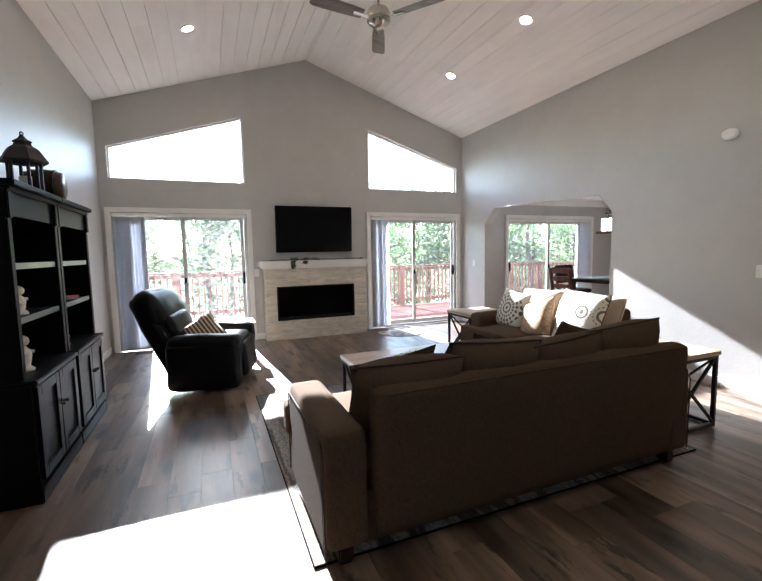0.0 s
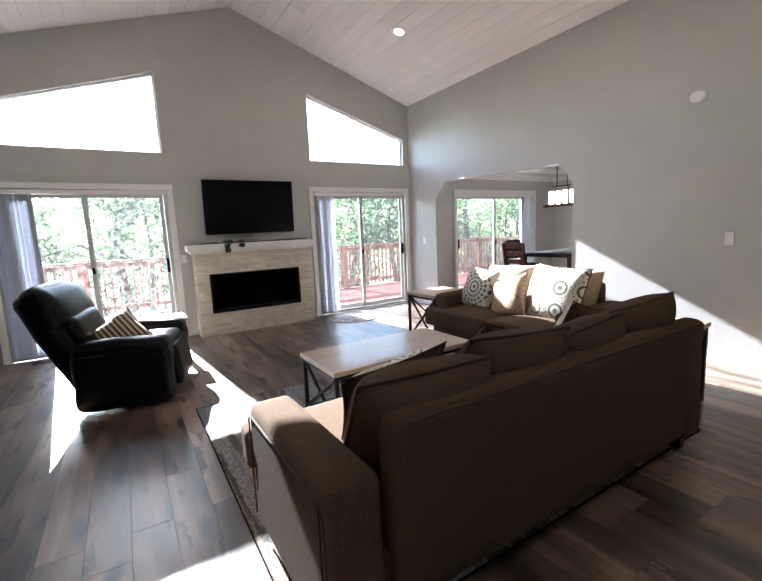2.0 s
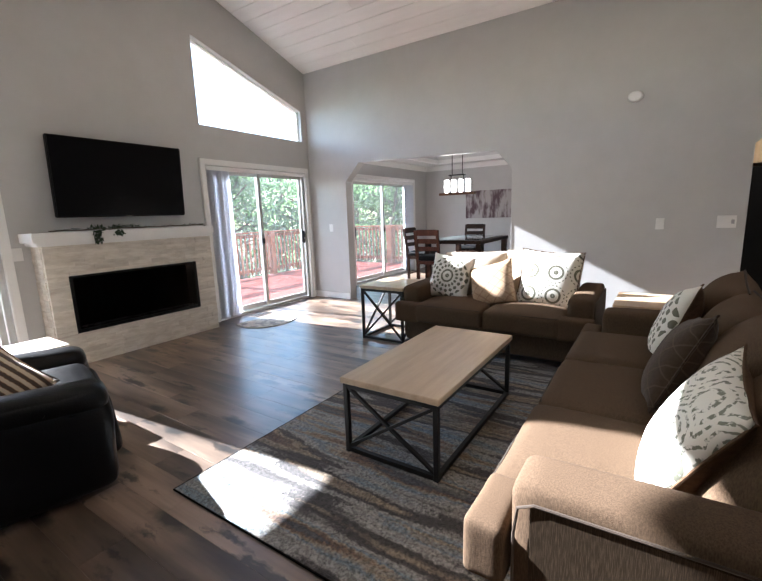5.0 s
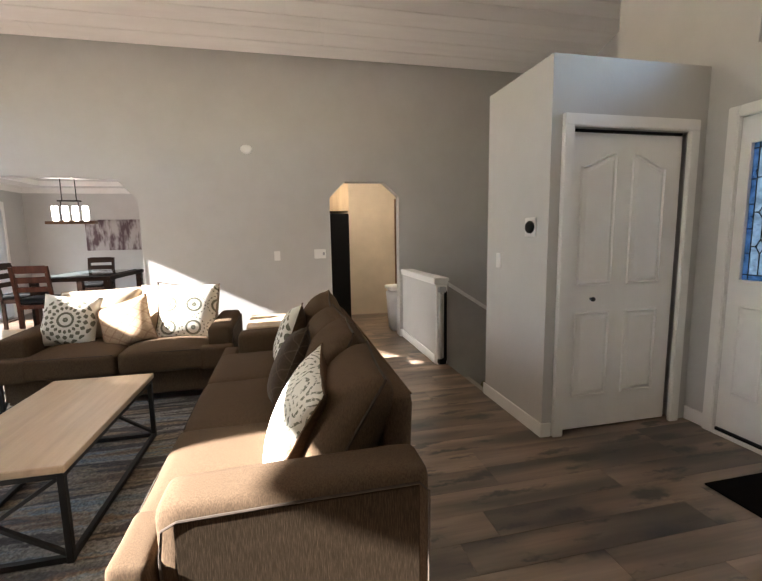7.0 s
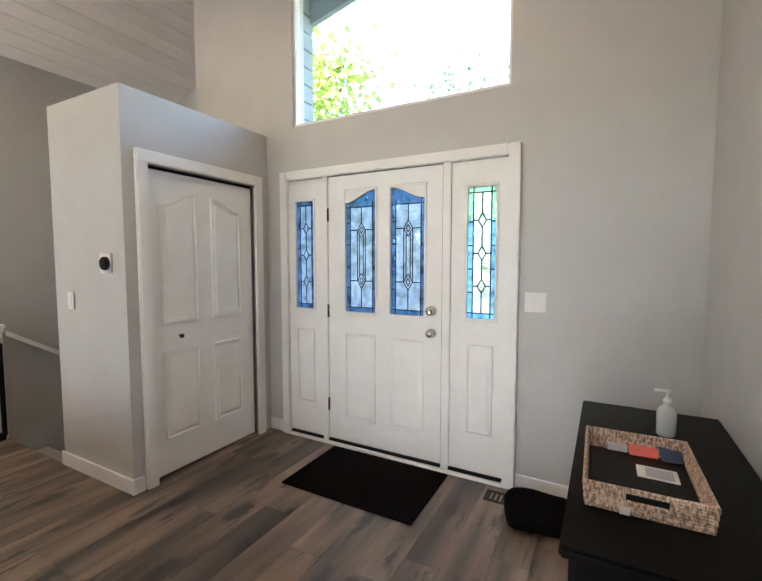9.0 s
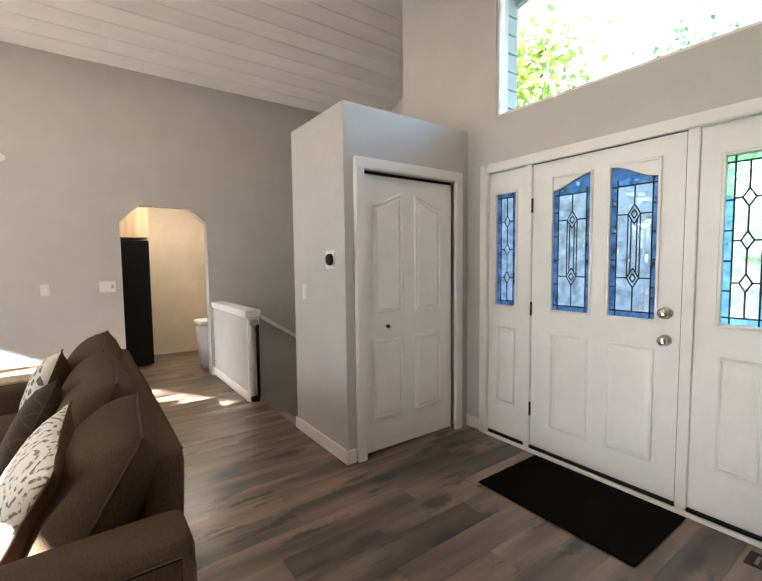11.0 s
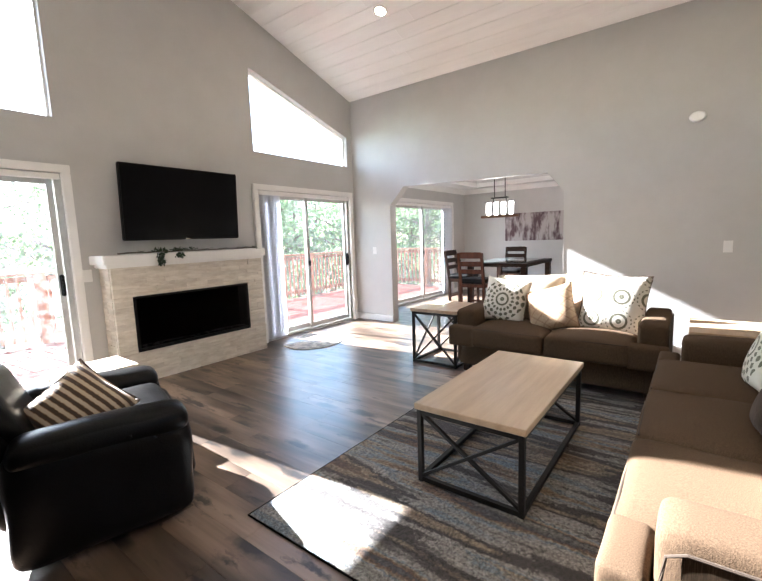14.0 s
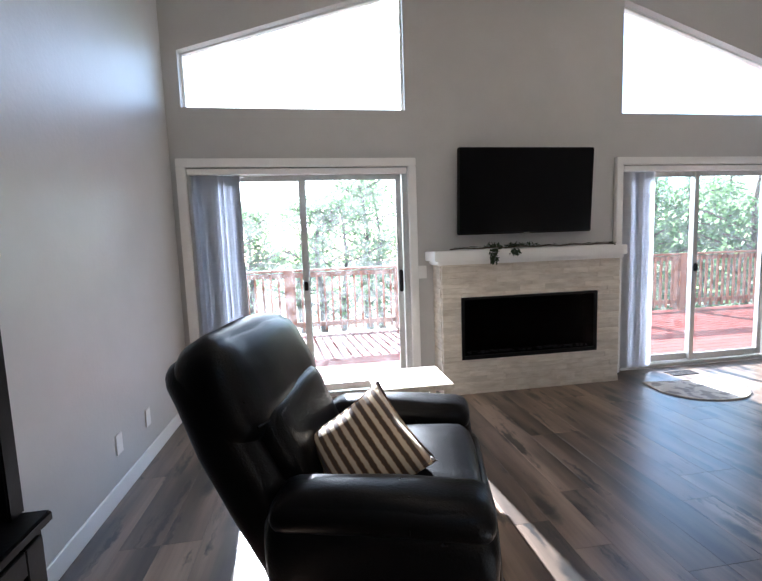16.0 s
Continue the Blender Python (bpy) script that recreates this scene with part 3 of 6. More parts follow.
bm = bmesh.new()
for poly in ([(-1.0, -0.3), (-0.74, -0.3), (-0.74, roof(-0.74) + 0.1), (-1.0, roof(-1.0) + 0.1)], rect(-0.74, 1.12, -0.3, -0.02), rect(-0.74, 1.12, 2.045, 2.53),
             [(-0.74, 2.97), (1.12, 3.56), (1.12, roof(1.12) + 0.1), (-0.74, roof(-0.74) + 0.1)], [(1.12, -0.3), (2.16, -0.3), (2.16, roof(2.16) + 0.1), (1.12, roof(1.12) + 0.1)],
             [(2.16, -0.3), (3.24, -0.3), (3.24, roof(3.24) + 0.1), (2.16, roof(2.16) + 0.1)], rect(3.24, 5.055, -0.3, -0.02), rect(3.24, 5.055, 2.045, 2.53),
             [(3.24, 3.555), (5.055, 2.985), (5.055, roof(5.055) + 0.1), (3.24, roof(3.24) + 0.1)], [(5.055, -0.3), (5.33, -0.3), (5.33, roof(5.33) + 0.1), (5.055, roof(5.055) + 0.1)]):
    prism(poly, "y", N, N + 0.15, bm)
structure("wall_north", bm, WALL, "grey painted gable wall with two sliding doors and slanted windows")
bm = bmesh.new()
for poly in (rect(5.33, 6.30, -0.3, 2.7), rect(6.30, 8.63, 2.045, 2.7), rect(6.30, 8.63, -0.3, -0.02), rect(8.63, 9.5, -0.3, 2.7)):
    prism(poly, "y", N, N + 0.15, bm)
structure("wall_dining_north", bm, WALL, "grey painted dining room wall with a sliding door")
bm = bmesh.new()
top = 3.66
for poly in (rect(-1.8, 0.80, -1.9, top), rect(0.80, 0.955, -0.3, top), [(0.955, 1.905), (1.155, 2.085), (1.675, 2.085), (1.88, 1.885), (1.88, top), (0.955, top)],
             rect(1.88, 4.105, -0.3, top), [(4.105, 1.845), (4.31, 2.085), (6.42, 2.135), (6.685, 1.865), (6.685, top), (4.105, top)], rect(6.685, N, -0.3, top)):
    prism(poly, "x", E, E + 0.15, bm)
structure("wall_east", bm, WALL, "grey painted wall with two arched openings and clipped corners")
structure("wall_west", box(-1.01, W, -0.55, N, -0.3, 3.68), WALL, "grey painted wall with orange-peel texture")
bm = bmesh.new()
for poly in ([(-1.0, -0.3), (0.14, -0.3), (0.14, roof(0.14) + 0.1), (-1.0, roof(-1.0) + 0.1)], rect(0.14, 1.885, 2.10, 2.51), rect(0.14, 1.885, -0.3, -0.02),
             [(0.14, 3.32), (1.84, 3.88), (1.84, roof(1.84) + 0.1), (0.14, roof(0.14) + 0.1)], [(1.84, 2.51), (1.885, 2.51), (1.885, roof(1.885) + 0.1), (1.84, roof(1.84) + 0.1)],
             [(1.885, -0.3), (2.97, -0.3), (2.97, roof(2.97) + 0.1), (2.16, roof(2.16) + 0.1), (1.885, roof(1.885) + 0.1)]):
    prism(poly, "y", S - 0.15, S, bm)
structure("wall_south", bm, WALL, "grey painted entry wall with a front door and high window")
bm = box(2.82, 5.33, -1.80, -1.65, -1.9, 4.5)
box(2.82, 2.97, -1.65, -0.55, -1.9, 4.5, bm=bm)
structure("wall_stairwell", bm, WALL, "grey painted stairwell wall")
bm = bmesh.new()
prism([(2.12, 0.80), (2.12, 0.66), (2.21, 0.66), (2.21, 0.71), (2.855, 0.71), (2.855, -0.397), (2.945, -0.397), (2.945, 0.80)], "z", 0.0, 2.478, bm)
box(2.12, 2.21, -0.30, 0.66, 2.05, 2.478, bm=bm)
box(2.12, 2.21, -0.397, -0.30, 0.0, 2.478, bm=bm)
box(2.21, 2.855, -0.397, 0.71, 2.38, 2.475, bm=bm)
structure("wall_closet", bm, WALL, "grey painted coat closet box with a flat top below the ceiling")
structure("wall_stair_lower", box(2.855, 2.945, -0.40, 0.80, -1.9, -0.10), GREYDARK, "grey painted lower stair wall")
bm = box(3.87, E - 0.002, 0.80, 0.915, 0.0, 0.90)
structure("wall_half", bm, WALL, "low grey half wall beside the stair opening")
bm = prism([(0.80, -1.6), (0.80, 0.86), (-1.65, 0.86 - 2.45 * 0.64), (-1.65, -1.9)], "x", 3.87, 3.97)
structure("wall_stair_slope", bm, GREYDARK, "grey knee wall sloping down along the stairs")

# ceiling: whitewashed boards, joints between
bm = bmesh.new()
for side in (-1, 1):
    x_e = W if side < 0 else E
    width = 0.187
    k = 0
    while True:
        a, b = k * width, min((k + 1) * width, 3.02)
        if a >= 3.0:
            break
        xa, xb = x_e - side * a, x_e - side * b
        gap = 0.003
        xa2, xb2 = xa - side * gap, xb + side * gap
        poly = [(xa2, EAVE + PITCH * (a + gap)), (xb2, EAVE + PITCH * (b - gap)), (xb2, EAVE + PITCH * (b - gap) + 0.02), (xa2, EAVE + PITCH * (a + gap) + 0.02)]
        y = -1.80
        while y < N:
            y2 = min(N, y + 3.0 + 1.4 * random.random())
            prism(poly, "y", y + 0.001, y2 - 0.001, bm)
            y = y2
        k += 1
    prism([(x_e + side * 0.2, EAVE - 0.2 * PITCH + 0.014), (RIDGE_X, EAVE + 3.02 * PITCH + 0.014), (RIDGE_X, EAVE + 3.02 * PITCH + 0.2), (x_e + side * 0.2, EAVE - 0.2 * PITCH + 0.2)], "y", -1.82, N + 0.15, bm)
tagged(part("ceiling", bm, CEIL), "vaulted ceiling of whitewashed tongue and groove boards", "ceiling", kind="structure")
# dining room and kitchen shells
bm = box(5.33, 9.5, 2.9, N, 2.60, 2.68)
for x0, x1, y0, y1 in ((5.33, 5.95, 2.9, N), (8.8, 9.4, 2.9, N), (5.95, 8.8, 2.9, 3.5), (5.95, 8.8, 6.85, N)):
    box(x0, x1, y0, y1, 2.43, 2.60, bm=bm)
tagged(part("ceiling_dining", bm, mat("flat_ceiling_paint", (0.66, 0.65, 0.64), 0.7, scale=(3, 3, 3), bump=0.15)), "white tray ceiling with stepped mouldings", "ceiling", kind="structure")
structure("wall_dining_east", box(9.35, 9.5, 2.75, N, -0.1, 2.68), WALL, "grey painted dining room end wall")
structure("wall_dining_south", box(5.33, 9.35, 2.75, 2.9, -0.1, 2.68), WALL, "grey painted dining room wall")
structure("wall_kitchen_east", box(6.97, 7.07, 0.55, 2.75, -0.1, 2.5), BEIGE, "warm beige painted kitchen wall")
structure("wall_kitchen_south", box(5.33, 7.9, -0.35, -0.25, -0.1, 2.5), BEIGE, "warm beige painted kitchen wall")
structure("wall_hall_end", box(7.8, 7.9, -0.25, 0.55, -0.1, 2.5), BEIGE, "warm beige painted hall wall")
structure("wall_hall_north", box(7.07, 7.9, 0.55, 0.65, -0.1, 2.5), BEIGE, "warm beige painted hall wall")
tagged(part("ceiling_kitchen", box(5.33, 7.9, -0.35, 2.75, 2.42, 2.52), BEIGE), "beige flat kitchen ceiling", "ceiling", kind="structure")
bm = prism([(N, 2.33), (N, 2.43), (N - 0.09, 2.43), (N - 0.075, 2.40), (N - 0.02, 2.35)], "x", 5.33, 9.35)
prism([(9.35, 2.33), (9.35, 2.43), (9.26, 2.43), (9.275, 2.40), (9.33, 2.35)], "y", 2.9, N - 0.001, bm)
for x in (5.95, 8.8):
    box(x - 0.03, x + 0.03, 3.5, 6.85, 2.415, 2.50, 0.012, bm=bm)
for y in (3.5, 6.85):
    box(5.99, 8.76, y - 0.03, y + 0.03, 2.415, 2.50, 0.012, bm=bm)
tagged(part("trim_crown", bm, WHITE), "white crown moulding round the dining room ceiling", "moulding", kind="structure")

# baseboards
bm = bmesh.new()
for x0, x1, y0, y1 in ((W, W + 0.014, -0.397, N - 0.03), (5.112, E, N - 0.016, N), (1.196, 1.335, N - 0.016, N), (E - 0.014, E, 0.916, 0.953), (E - 0.014, E, 1.885, 4.10), (E - 0.014, E, 6.69, N - 0.017),
                       (1.96, 2.115, S, S + 0.014), (W + 0.015, 0.064, S, S + 0.014), (2.106, 2.959, 0.801, 0.815), (3.87, E - 0.015, 0.916, 0.93), (E + 0.15, E + 0.164, 0.4, 0.955),
                       (2.106, 2.12, 0.735, 0.80), (5.34, 6.22, N - 0.014, N), (8.74, 9.33, N - 0.014, N), (9.336, 9.35, 2.91, N - 0.015)):
    box(x0, x1, y0, y1, 0.0, 0.10, 0.004, 1, bm=bm)
tagged(part("baseboard", bm, WHITE), "white painted baseboards along the walls", "baseboard", kind="structure")
bm = box(3.84, E - 0.002, 0.775, 0.94, 0.90, 0.935, 0.006)
box(3.862, E - 0.003, 0.78, 0.935, 0.865, 0.90, 0.004, bm=bm)
prism([(0.775, 0.845), (0.775, 0.885), (-1.64, 0.885 - 2.415 * 0.64), (-1.64, 0.845 - 2.415 * 0.64)], "x", 3.845, 3.995, bm)
box(3.835, 3.869, 0.80, 0.92, 0.0, 0.864, 0.004, bm=bm)
tagged(part("trim_half_wall", bm, WHITE), "white painted cap on the half wall and stair slope", "trim", kind="structure")
bm = bmesh.new()
for y0, y1, pts in ((4.105, 6.685, [(4.105, 0.0), (4.105, 1.845), (4.31, 2.085), (6.42, 2.135), (6.685, 1.865), (6.685, 0.0)]), (0.955, 1.88, [(0.955, 0.0), (0.955, 1.905), (1.155, 2.085), (1.675, 2.085), (1.88, 1.885), (1.88, 0.0)])):
    for a, b in zip(pts, pts[1:]):
        tube([(E - 0.001, *a), (E - 0.001, *b)], 0.004, 6, bm=bm)
tagged(part("trim_arch", bm, WALL), "rounded plaster corner beads round the arched openings", "trim", kind="structure")

# stairs
bm = bmesh.new()
for k in range(9):
    box(2.946, 3.869, 0.80 - 0.28 * (k + 1), 0.80 - 0.28 * k + 0.02, -1.9, -0.18 * (k + 1), 0.008, bm=bm)
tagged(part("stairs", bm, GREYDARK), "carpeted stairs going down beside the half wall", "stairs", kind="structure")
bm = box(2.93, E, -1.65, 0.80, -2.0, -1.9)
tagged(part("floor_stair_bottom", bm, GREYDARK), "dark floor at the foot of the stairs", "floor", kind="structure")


def casing(x0, x1, z1, y, name, w=0.072, proud=0.045):
    bm = bmesh.new()
    box(x0, x0 + w, y - proud, y, 0.0, z1 - w, 0.006, bm=bm)
    box(x1 - w, x1, y - proud, y, 0.0, z1 - w, 0.006, bm=bm)
    box(x0, x1, y - proud, y, z1 - w, z1, 0.006, bm=bm)
    return tagged(part(name, bm, WHITE), "white painted casing round a sliding door", "door trim", kind="structure")


def slider(name, x0, x1, label, blinds, vanes, flip=False, clear=HAZY):
    """Aluminium sliding glass door between x0 and x1, with vertical blinds drawn aside."""
    y = N + 0.05
    door = tagged(thing(name, pose(0, 0, 0), label, "sliding door"), kind="structure")
    bm = box(x0, x0 + 0.045, y - 0.03, y + 0.09, 0, 2.04, 0.004)
    box(x1 - 0.045, x1, y - 0.03, y + 0.09, 0, 2.04, 0.004, bm=bm)
    box(x0 + 0.045, x1 - 0.045, y - 0.03, y + 0.09, 1.995, 2.04, 0.004, bm=bm)
    box(x0 + 0.045, x1 - 0.045, y - 0.04, y + 0.09, 0.0, 0.035, 0.004, bm=bm)
    part("door_frame", bm, ALU, door)
    mid = (x0 + x1) / 2
    for a, b, yy in ((x0 + 0.05, mid + 0.03, y + 0.035), (mid - 0.03, x1 - 0.05, y - 0.005)):
        bm = box(a, a + 0.05, yy, yy + 0.03, 0.04, 1.99, 0.003)
        box(b - 0.05, b, yy, yy + 0.03, 0.04, 1.99, 0.003, bm=bm)
        box(a + 0.05, b - 0.05, yy, yy + 0.03, 1.945, 1.99, 0.003, bm=bm)
        box(a + 0.05, b - 0.05, yy, yy + 0.03, 0.04, 0.11, 0.003, bm=bm)
        panel = part("door_panel", bm, ALU, door)
        pane = part("pane", box(a + 0.045, b - 0.045, yy + 0.012, yy + 0.018, 0.105, 1.95), clear, panel, "clear glass pane with a milky veil for sun flare and dust")
        pane.visible_shadow = False
    hx = x1 - 0.075 if not flip else x0 + 0.075
    bm = box(hx - 0.017, hx + 0.017, y - 0.045, y - 0.006, 0.93, 1.13, 0.008)
    box(hx - 0.012, hx + 0.012, y - 0.062, y - 0.040, 0.96, 1.10, 0.006, bm=bm)
    part("handle", bm, BLACKP, door, "black pull handle")
    bm = box(mid - 0.022, mid + 0.012, y - 0.03, y - 0.006, 0.98, 1.06, 0.005)
    part("latch", bm, BLACKP, door, "black latch")
    b0, b1 = blinds
    bl = thing("vertical_blinds", pose(0, 0, 0), "pale vinyl vertical blinds stacked beside a sliding door", "blinds")
    part("headrail", box(x0 + 0.01, x1 - 0.01, N - 0.028, N + 0.018, 1.985, 2.035, 0.004), WHITE, bl)
    vm = None
    for k in range(vanes):
        xx = b0 + (b1 - b0) * (k + 0.5) / vanes
        if vm is None:
            vb = bmesh.new()
            cols = [[vb.verts.new((0.006 * math.cos(1.57 * u), 0.043 * u, z)) for z in (0.0, 1.945)] for u in (-1, -0.6, -0.2, 0.2, 0.6, 1)]
            for p, q in zip(cols, cols[1:]):
                vb.faces.new((p[0], q[0], q[1], p[1]))
            bmesh.ops.solidify(vb, geom=vb.faces[:], thickness=0.0015)
            vm = finish("vane", vb, VANE)
        v = new("vane", vm)
        v.parent = bl
        v.matrix_basis = pose(xx, N - 0.006, 0.035, 0, 0, random.uniform(48, 75) * (1 if k % 2 else 0.85))
    return door


casing(-0.81, 1.193, 2.115, N, "trim_door_west")
casing(3.165, 5.108, 2.115, N, "trim_door_east")
casing(6.23, 8.70, 2.115, N, "trim_door_dining")
slider("door_1", -0.74, 1.12, "sliding glass door with aluminium frame onto the deck", (-0.70, -0.34), 17, clear=HAZIER)
slider("door_2", 3.24, 5.055, "sliding glass door with black handle onto the deck", (3.26, 3.57), 12)
slider("door_3", 6.30, 8.63, "dining room sliding glass door onto the deck", (8.25, 8.60), 14, True)


def gable_window(name, pts, label, y0, y1):
    w = tagged(thing(name, pose(0, 0, 0), label, "window"), kind="structure")
    c = Vector((sum(p[0] for p in pts) / 4, sum(p[1] for p in pts) / 4))
    bm = bmesh.new()
    for a, b in zip(pts, pts[1:] + pts[:1]):
        ia, ib = [(p[0] + (c.x - p[0]) * 0.022, p[1] + (c.y - p[1]) * 0.045) for p in (a, b)]
        prism([a, b, ib, ia], "y", y0 + 0.07, y1 - 0.02, bm)
    part("window_frame", bm, WHITE, w)
    pane = part("pane", prism([(p[0] + (c.x - p[0]) * 0.015, p[1] + (c.y - p[1]) * 0.03) for p in pts], "y", y0 + 0.095, y0 + 0.101), GLASS, w, "clear glass pane")
    pane.visible_shadow = False
    return w


gable_window("window_1", [(-0.74, 2.53), (1.12, 2.53), (1.12, 3.56), (-0.74, 2.97)], "slanted gable window above a sliding door", N, N + 0.15)
gable_window("window_2", [(3.24, 2.53), (5.055, 2.53), (5.055, 2.985), (3.24, 3.555)], "slanted gable window above a sliding door", N, N + 0.15)
gable_window("window_3", [(0.14, 2.51), (1.84, 2.51), (1.84, 3.88), (0.14, 3.32)], "tall fixed window above the front door", S - 0.15, S)


# ---- entry: front door, closet door, mats ----
def inward(poly, d):
    """The outline moved inward by d."""
    out, n = [], len(poly)
    area = sum(poly[k][0] * poly[(k + 1) % n][1] - poly[(k + 1) % n][0] * poly[k][1] for k in range(n))
    turn = 1 if area > 0 else -1
    for k in range(n):
        p, a, b = Vector(poly[k]), Vector(poly[k - 1]), Vector(poly[(k + 1) % n])
        e, g = (p - a).normalized(), (b - p).normalized()
        m = Vector((-(e.y + g.y), e.x + g.x)) * turn
        m.normalize()
        c = max(0.35, m.dot(Vector((-e.y, e.x)) * turn))
        out.append(tuple(p + m * (d / c)))
    return out


def moulded(poly, put):
    """Bead, groove and raised field standing on a door face; put(u, v, height) places a point."""
    bm = bmesh.new()
    rings = [[bm.verts.new(put(u, v, h)) for u, v in inward(poly, d)] for d, h in ((0.0, 0.0), (0.004, 0.006), (0.010, 0.0065), (0.015, 0.001), (0.021, 0.001), (0.042, 0.006))]
    for a, b in zip(rings, rings[1:]):
        for k in range(len(poly)):
            j = (k + 1) % len(poly)
            bm.faces.new((a[k], a[j], b[j], b[k]))
    field = bm.faces.new(rings[-1])
    bm.normal_update()
    bmesh.ops.triangulate(bm, faces=[field], ngon_method="EAR_CLIP")
    return bm


def arched(u0, u1, v0, v1, rise, left_high):
    """A panel outline whose top sweeps up toward one side."""
    pts = [(u0, v0), (u1, v0)]
    for k in range(9):
        f = k / 8
        u = u1 + (u0 - u1) * f
        g = 1 - f if not left_high else f
        pts.append((u, v1 - rise + rise * (0.5 - 0.5 * math.cos(math.pi * g))))
    return pts


def leaded(parent, u0, u1, v0, v1, y, side_pane=GPALE, edge=GBLUE, arch=0.0, left_high=False):
    """A leaded light: blue border pieces, pale centre, dark came lines and diamonds."""
    b = 0.034
    top = v1 - arch
    for a, c, d, e in ((u0, u0 + b, v0 + b, top - b), (u1 - b, u1, v0 + b, top - b), (u0, u1, v0, v0 + b)):
        tall = e - d > 0.3
        cut = d + (e - d) * (0.78 if tall else 1.0)
        part("border_pane", prism(rect(a, c, d, cut), "y", y - 0.003, y + 0.003), edge, parent, "blue textured glass")
        if tall:
            part("border_pane", prism(rect(a, c, cut + 0.0005, e), "y", y - 0.003, y + 0.003), edge if side_pane is GPALE else GGREEN, parent, "tinted textured glass")
    if arch:
        part("border_pane", prism(arched(u0, u1, top - b, v1, arch, left_high), "y", y - 0.003, y + 0.003), edge, parent, "blue textured glass")
    else:
        part("border_pane", prism(rect(u0, u1, v1 - b, v1), "y", y - 0.003, y + 0.003), edge if side_pane is GPALE else GGREEN, parent, "tinted textured glass")
    part("pane", prism(rect(u0 + b, u1 - b, v0 + b, top - b), "y", y - 0.003, y + 0.003), side_pane, parent, "pale seeded glass")
    bm = bmesh.new()
    r, c = 0.004, (u0 + u1) / 2
    yy = y + 0.004
    wide = (u1 - u0) > 0.2

    def line(p, q):
        tube([(p[0], yy, p[1]), (q[0], yy, q[1])], r, 4, bm=bm)
    for u in (u0 + b, u1 - b):
        line((u, v0), (u, top))
    for v in (v0 + b, top - b):
        line((u0, v), (u1, v))
    h = v1 - v0
    for f in (0.2, 0.38, 0.56, 0.74):
        for a, d in ((u0, u0 + b), (u1 - b, u1)):
            line((a, v0 + f * h), (d, v0 + f * h))
    mids = (0.26, 0.68) if wide else (0.25, 0.5, 0.75)
    dw, dh = (0.034, 0.058) if wide else (0.026, 0.045)
    for f in mids:
        z = v0 + f * h
        for s in (-1, 1):
            line((c, z + dh), (c + s * dw, z)), line((c + s * dw, z), (c, z - dh))
            line((c + s * dw, z), (u0 + b if s < 0 else u1 - b, z))
            if wide:
                line((c, z + dh * 0.45), (c + s * dw * 0.5, z)), line((c + s * dw * 0.5, z), (c, z - dh * 0.45))
    zs = [v0 + b] + [v0 + f * h for f in mids] + [top - b]
    for a, d in zip(zs, zs[1:]):
        if wide and a > v0 + b and d < top - b:
            for s in (-1, 1):
                line((c + s * dw, a), (c + s * dw, d)), line((c + s * 0.016, a + 0.03), (c + s * 0.016, d - 0.03))
        else:
            line((c, a + (dh if a > v0 + b else 0)), (c, d - (dh if d < top - b else 0)))
    part("lead_came", bm, IRON, parent, "dark lead lines")


fd = tagged(thing("door_front", pose(0, 0, 0), "white panelled front door with blue leaded glass and sidelights", "front door"), kind="structure")
bm = bmesh.new()
for x0, x1, z0, z1 in ((0.067, 0.14, 0, 2.16), (1.885, 1.955, 0, 2.16), (0.14, 1.885, 2.09, 2.16)):
    box(x0, x1, S, S + 0.04, z0, z1, 0.006, bm=bm)
box(0.14, 1.885, S - 0.15, S + 0.035, -0.02, 0.02, 0.004, bm=bm)
box(0.505, 0.56, S - 0.14, S + 0.022, 0.02, 2.10, 0.004, bm=bm)
box(1.495, 1.545, S - 0.14, S + 0.022, 0.02, 2.10, 0.004, bm=bm)
part("door_frame", bm, WHITE, fd)
for x0, x1, z0, z1 in ((0.5605, 0.566, 0.045, 2.085), (0.566, 1.493, 2.0855, 2.0895)):
    part("weatherstrip", box(x0, x1, S - 0.03, S + 0.0065, z0, z1), BLACKP, fd, "black rubber door seal")
part("threshold", box(0.15, 1.88, S - 0.06, S + 0.018, 0.021, 0.043, 0.004), BLACKP, fd, "black rubber door sweep")


